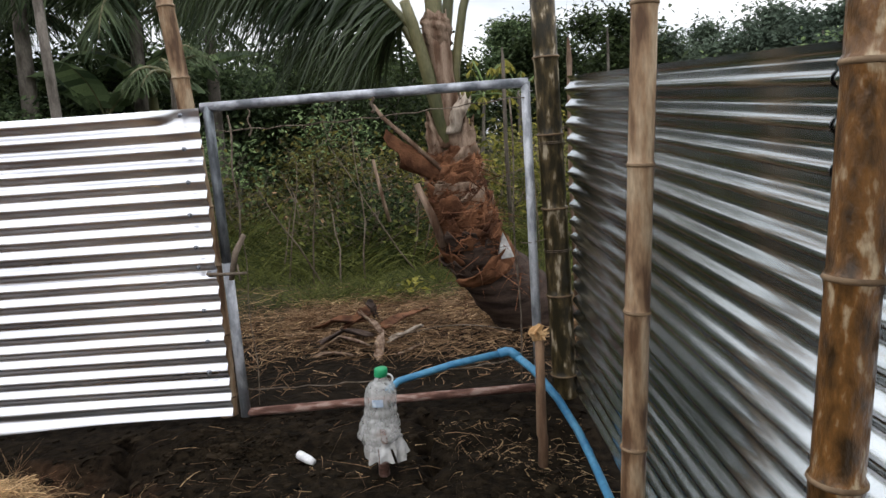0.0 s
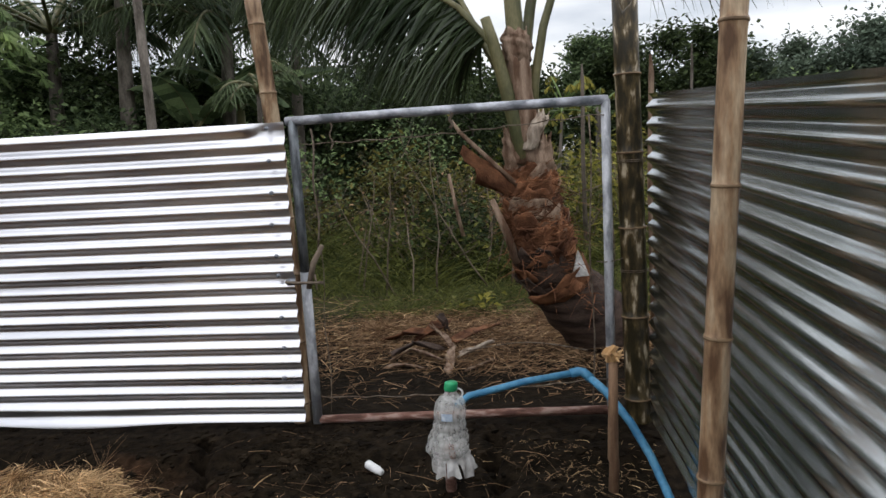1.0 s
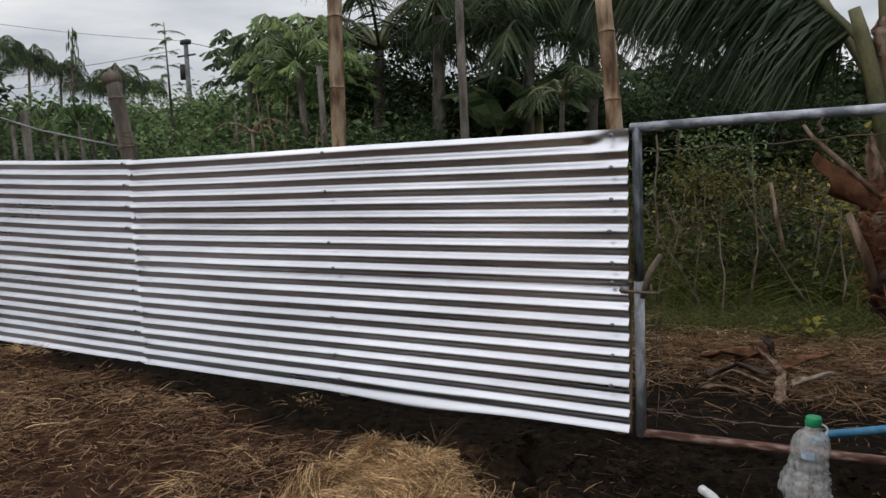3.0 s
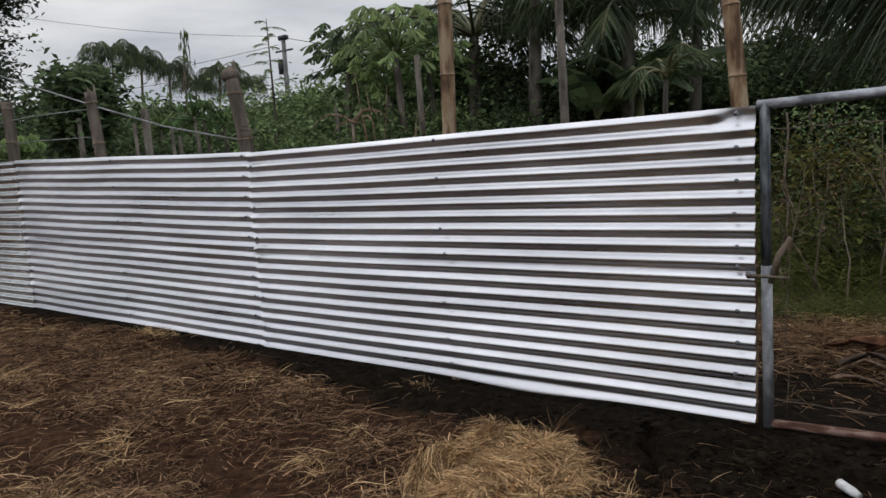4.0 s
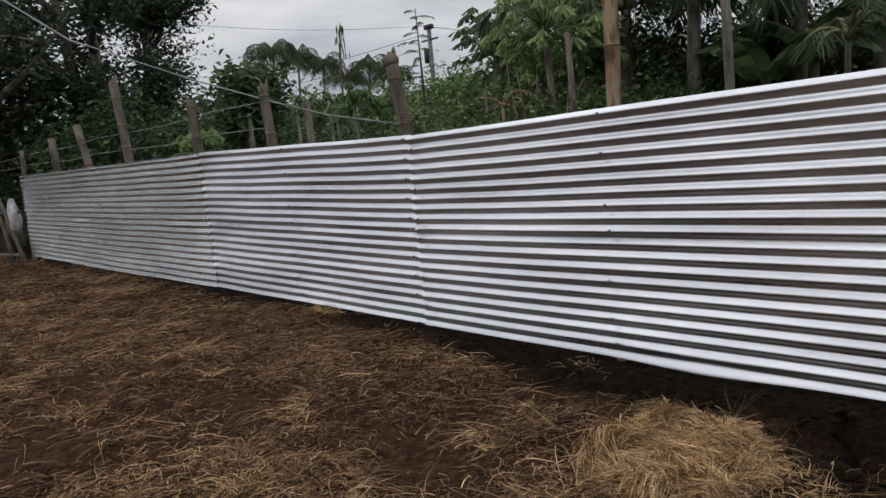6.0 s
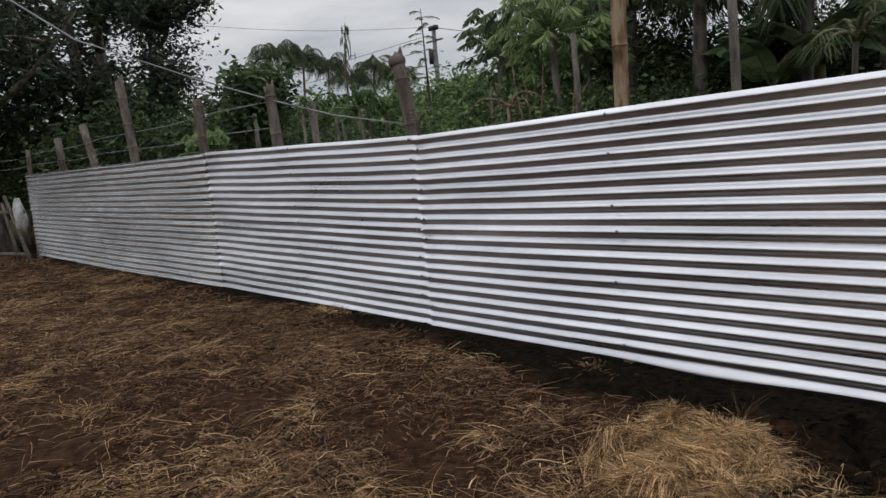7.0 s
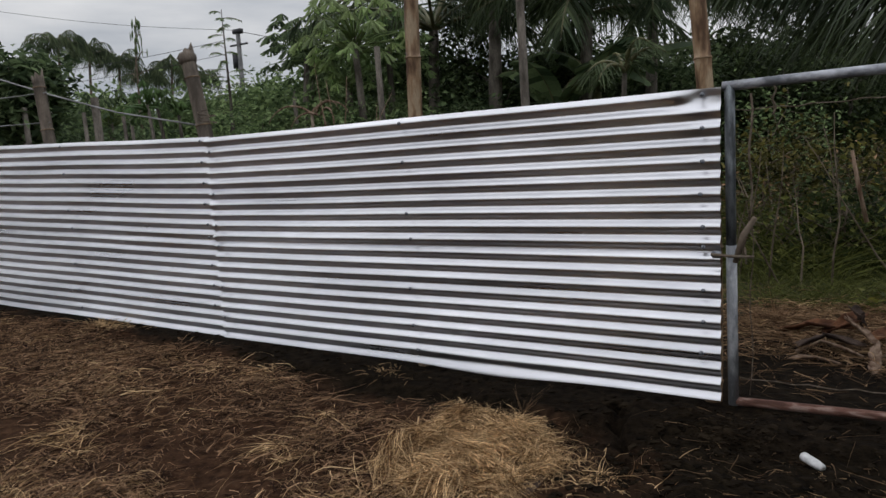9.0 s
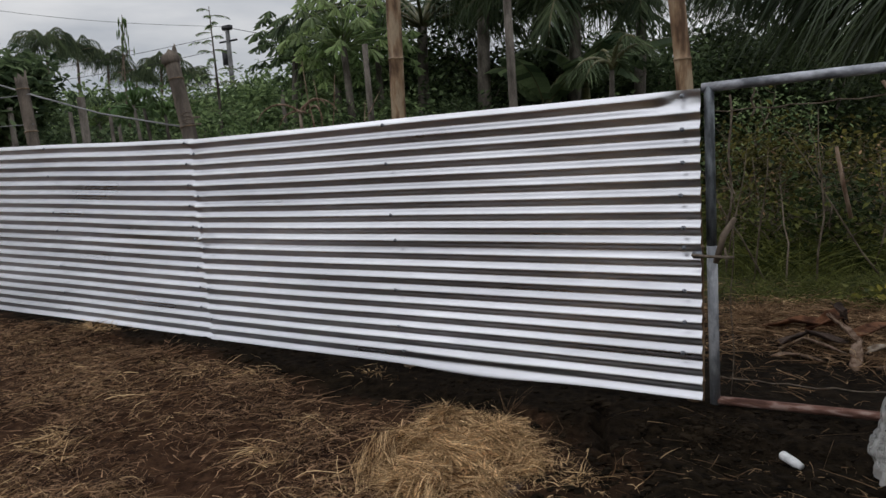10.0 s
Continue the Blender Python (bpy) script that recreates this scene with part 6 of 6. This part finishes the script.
for k in range(26):
    z = 1.9 + 1.8 * k / 25
    pts = arch((x + 0.03, y, z), k * 137.5 + 40 * math.sin(k * 2.3), (0.46 + 0.16 * math.sin(k * 1.9)) * (1.15 - 0.6 * k / 25), 1.0, 30, 5, el=25 + 22 * math.sin(k * 3.1))
    f = Shape().tube(pts, 0.005, 4).ob("twig", M_TWIG, sap)
    V, Q = frond_geo(pts, 0.070, 50, 0.3, 0.012, np.random.default_rng(900 + k), 0.9, 0.1)
    tagged(quads_ob("foliage", V, Q, M_LEAF, f), kind="stuff")
x, y = polar(54.8, 12)
sap = tagged(empty("sapling"), "nearly bare sapling with hanging seed pods", "tree")
Shape().tube([(x, y, 0), (x, y, 2.0), (x + 0.05, y, 2.9), (x + 0.13, y, 3.42)], [0.035, 0.02, 0.010, 0.004], 6).ob("trunk", M_TWIG, sap)
for k, (dx, dz, z) in enumerate(((0.28, 0.14, 2.75), (-0.2, 0.1, 2.5), (0.3, 0.05, 2.55), (0.2, 0.2, 2.95), (-0.15, -0.35, 2.8))):
    Shape().tube([(x + 0.03, y, z), (x + 0.03 + dx * 0.6, y, z + dz), (x + 0.03 + dx, y, z + dz * 0.8)], [0.008, 0.006, 0.003], 5).ob("twig", M_TWIG, sap)
for k in range(34):
    p = Vector((x + 0.11 + rng.normal(0, 0.035), y + rng.normal(0, 0.05), rng.uniform(2.95, 3.42)))
    Shape().tube([p, p - Vector((0.004, 0, 0.06)), p - Vector((0.012, 0, 0.14))], [0.003, 0.010, 0.003], 5).ob("seed_pod", M_LEAF, sap)

# pale dead branches behind the fence
x, y = polar(40.8, 8)
dead = tagged(empty("dead_branches"), "bare pale forked dead branches behind the fence", "branches")
rd = random.Random(8)
for k in range(7):
    pts = limb_path(rd, (x + rd.gauss(0, 0.25), y, -0.05), (rd.gauss(0, 0.35), 0, 1), rd.uniform(1.7, 2.3), 5, 0.10, 0.02)
    Shape().tube(pts, [0.014, 0.012, 0.010, 0.008, 0.006, 0.003], 5).ob("branch", M_SHEATH, dead)

# shrubs and thin stalks beyond the gate
for i, (x, y, h, sp, m, n) in enumerate(((0.2, 4.6, 1.25, 0.8, M_WEED, 2600), (1.3, 4.4, 1.15, 0.8, M_YELLOW, 1500), (0.35, 4.3, 1.0, 0.6, M_LITTER, 500), (-0.6, 4.1, 0.9, 0.5, M_LITTER, 400), (0.75, 4.1, 0.75, 0.5, M_LEAF_SHADE, 1500), (-0.1, 3.8, 0.8, 0.5, M_LEAF_SHADE, 1600), (1.15, 5.2, 1.3, 0.8, M_YELLOW, 1900), (1.9, 4.3, 1.0, 0.6, M_GRASS, 1000), (-0.9, 4.8, 1.3, 0.8, M_WEED, 2600), (2.4, 5.4, 1.3, 0.9, M_YELLOW, 1700), (0.7, 6.2, 1.5, 0.9, M_WEED, 2600), (-1.8, 5.2, 1.5, 0.9, M_LEAF, 2600),
                                         (1.9, 6.8, 1.6, 1.0, M_WEED, 2600), (-0.4, 6.6, 1.7, 1.0, M_LEAF, 2800), (3.4, 6.6, 1.4, 0.9, M_WEED, 2200), (-2.9, 5.8, 1.5, 1.0, M_LEAF, 2600), (0.0, 3.6, 0.7, 0.5, M_GRASS, 1200), (4.6, 8.4, 1.4, 1.0, M_WEED, 2000), (6.3, 9.5, 1.5, 1.0, M_WEED, 2000), (8.2, 10.5, 1.7, 1.1, M_LEAF, 2000))):
    broad_tree(x, y, h, sp, 500 + i, leaf=0.045 if m is M_LITTER else 0.085 if m is M_YELLOW else 0.07, count=int(n * (0.5 if m in (M_YELLOW, M_LITTER) else 0.6)), mat=m, trunk_r=0.02, low=0.05, name="shrub", label="leafy shrub with yellowing leaves beyond the gate" if m is M_YELLOW else "green weedy shrub beyond the wire gate", clump=0.42, bark=M_TWIG, stems=2)
stalks = tagged(empty("dry_stalks"), "thin brown dry stalks and twigs standing in weeds", "stalks")
rd = random.Random(18)
for k in range(34):
    x, y = rd.uniform(-1.0, 2.3), rd.uniform(2.6, 4.6)
    pts = limb_path(rd, (x, y, 0.0), (rd.gauss(0, 0.3), rd.gauss(0, 0.2), 1), rd.uniform(0.6, 1.25), 5, 0.10, 0.03)
    Shape().tube(pts, [0.008, 0.007, 0.006, 0.005, 0.004, 0.002], 5).ob("stalk", M_TWIG, stalks)
Shape().tube([(0.42, 3.1, 0.42), (0.36, 3.12, 0.7), (0.32, 3.15, 0.93)], [0.016, 0.015, 0.012], 7).ob("stalk", M_SHEATH, stalks)
V, Q = leaf_quads(np.stack([0.60 + rng.normal(0, 0.10, 40), 2.05 + rng.normal(0, 0.06, 40), 0.06 + np.abs(rng.normal(0, 0.04, 40))], -1), norm(rng.normal(0, 1, (40, 3)) * (1, 1, 0.4)), norm(rng.normal(0, 0.4, (40, 3)) + (0, 0, 1)), np.full(40, 0.06), np.full(40, 0.045))
tagged(quads_ob("weed", V, Q, M_YELLOW), "low weed with bright yellow green leaves", "weed", kind="stuff")

# ---- poles, wires, cable ----
x, y = polar(47.2, 36)
pole = tagged(empty("power_pole"), "distant power pole with a dark transformer", "power pole")
Shape().tube([(x, y, 0), (x, y, 7.6)], [0.16, 0.10], 10).ob("shaft", M_CONCRETE, pole)
Shape().tube([(x - 0.28, y, 5.9), (x - 0.28, y, 6.6)], 0.16, 10).ob("transformer", M_BLACK, pole)
Shape().box(pose(x, y, 7.62), 0.55, 0.25, 0.22, 0.03).ob("cap_block", M_BLACK, pole)
Shape().box(pose(x, y, 7.0), 1.2, 0.08, 0.08, 0.01).ob("crossarm", M_BLACK, pole)
for (t0, e0, d0), (t1, e1, d1), rr_ in (((66, 11.6, 40), (47.4, 10.4, 36), 0.010), ((66, 6.6, 40), (47.6, 9.8, 36), 0.012), ((66, 5.8, 40), (47.6, 8.8, 36), 0.012), ((47.0, 10.3, 36), (34, 8.5, 45), 0.016)):
    a, b = Vector((*polar(t0, d0), 1.07 + d0 * math.tan(radians(e0)))), Vector((*polar(t1, d1), 1.07 + d1 * math.tan(radians(e1))))
    w = Shape().tube([a.lerp(b, k / 12) - Vector((0, 0, 0.25 * math.sin(math.pi * k / 12))) for k in range(13)], rr_, 5).ob("power_line", M_BLACK)
    tagged(w, "thin dark overhead power line against the sky", "power line", "power lines")
# slack cable from the post up to the big tree
a = Vector((-2.90, 0.10, 1.30))
cpts = [a]
for th, el, d in ((56.5, 4.2, 5.4), (60.4, 5.5, 6.6), (66, 7.5, 8.0), (71.3, 9.6, 9.6), (74.0, 10.6, 10.6), (77.8, 13.3, 12.0), (82, 16.5, 13.5)):
    cpts.append(Vector((*polar(th, d), 1.07 + d * math.tan(radians(el)))))
tagged(Shape().tube(cpts, [0.006] * 2 + [0.008] * 3 + [0.013] * 3, 6).ob("cable", M_CABLE), "slack grey cable running up to the big tree", "cable")
for z0, z1, dy in ((1.42, 1.52, 0.05), (1.62, 1.66, 0.03)):
    pts = [(-4.35, 0.05, z0)] + [(-4.35 - k * 0.95, 0.04 - k * 0.025, z0 + (z1 - z0) * k / 8 + 0.015 * math.sin(k * 2.1)) for k in range(1, 11)]
    tagged(Shape().tube(pts, 0.0038, 5).ob("barbed_wire", M_CABLE), "thin grey barbed wire strung between the posts", "wire", "barbed wires")
tw = Shape().tube([(-2.78 + 0.05 * math.cos(a), 0.07 + 0.05 * math.sin(a), 1.30 + 0.006 * a) for a in np.linspace(0, 12, 40)], 0.003, 5).ob("wire_tie", M_WIRE)
tagged(tw, "twisted rusty barbed wire tied round the post", "wire")

# bamboo rails and a torn bag past the end of the fence
rails = tagged(empty("bamboo_fence"), "crooked bamboo rail fence beyond the sheet fence", "fence")
for p, q in (((-11.4, -0.30, 0.85), (-13.2, -0.9, 0.83)), ((-11.3, -0.34, 0.22), (-13.2, -0.9, 0.20)), ((-11.5, -0.42, -0.03), (-11.9, -0.46, 1.0)), ((-11.0, -0.36, -0.03), (-11.9, -0.42, 1.1)), ((-12.9, -0.85, -0.03), (-12.9, -0.85, 1.1))):
    Shape().tube([p, ((p[0] + q[0]) / 2, (p[1] + q[1]) / 2, (p[2] + q[2]) / 2 + 0.02), q], [0.03, 0.028, 0.026], 8).ob("rail", M_POST, rails)
s = Shape()
for i in range(7):
    for k in range(10):
        a = 2 * math.pi * k / 10
        rr_ = (0.05 + 0.09 * math.sin(math.pi * i / 7)) * (1 + 0.2 * math.sin(3 * a + i))
        s.v.append(Vector((-11.50 + rr_ * math.cos(a), -0.335 + rr_ * 0.6 * math.sin(a), 1.06 - 0.083 * i)))
for i in range(6):
    for k in range(10):
        a, b = i * 10 + k, i * 10 + (k + 1) % 10
        s.f.append((a, b, b + 10, a + 10))
s.f.append(tuple(60 + k for k in range(10)))
tagged(s.ob("plastic_bag", M_RAG), "torn whitish plastic bag hung on the rail", "bag")
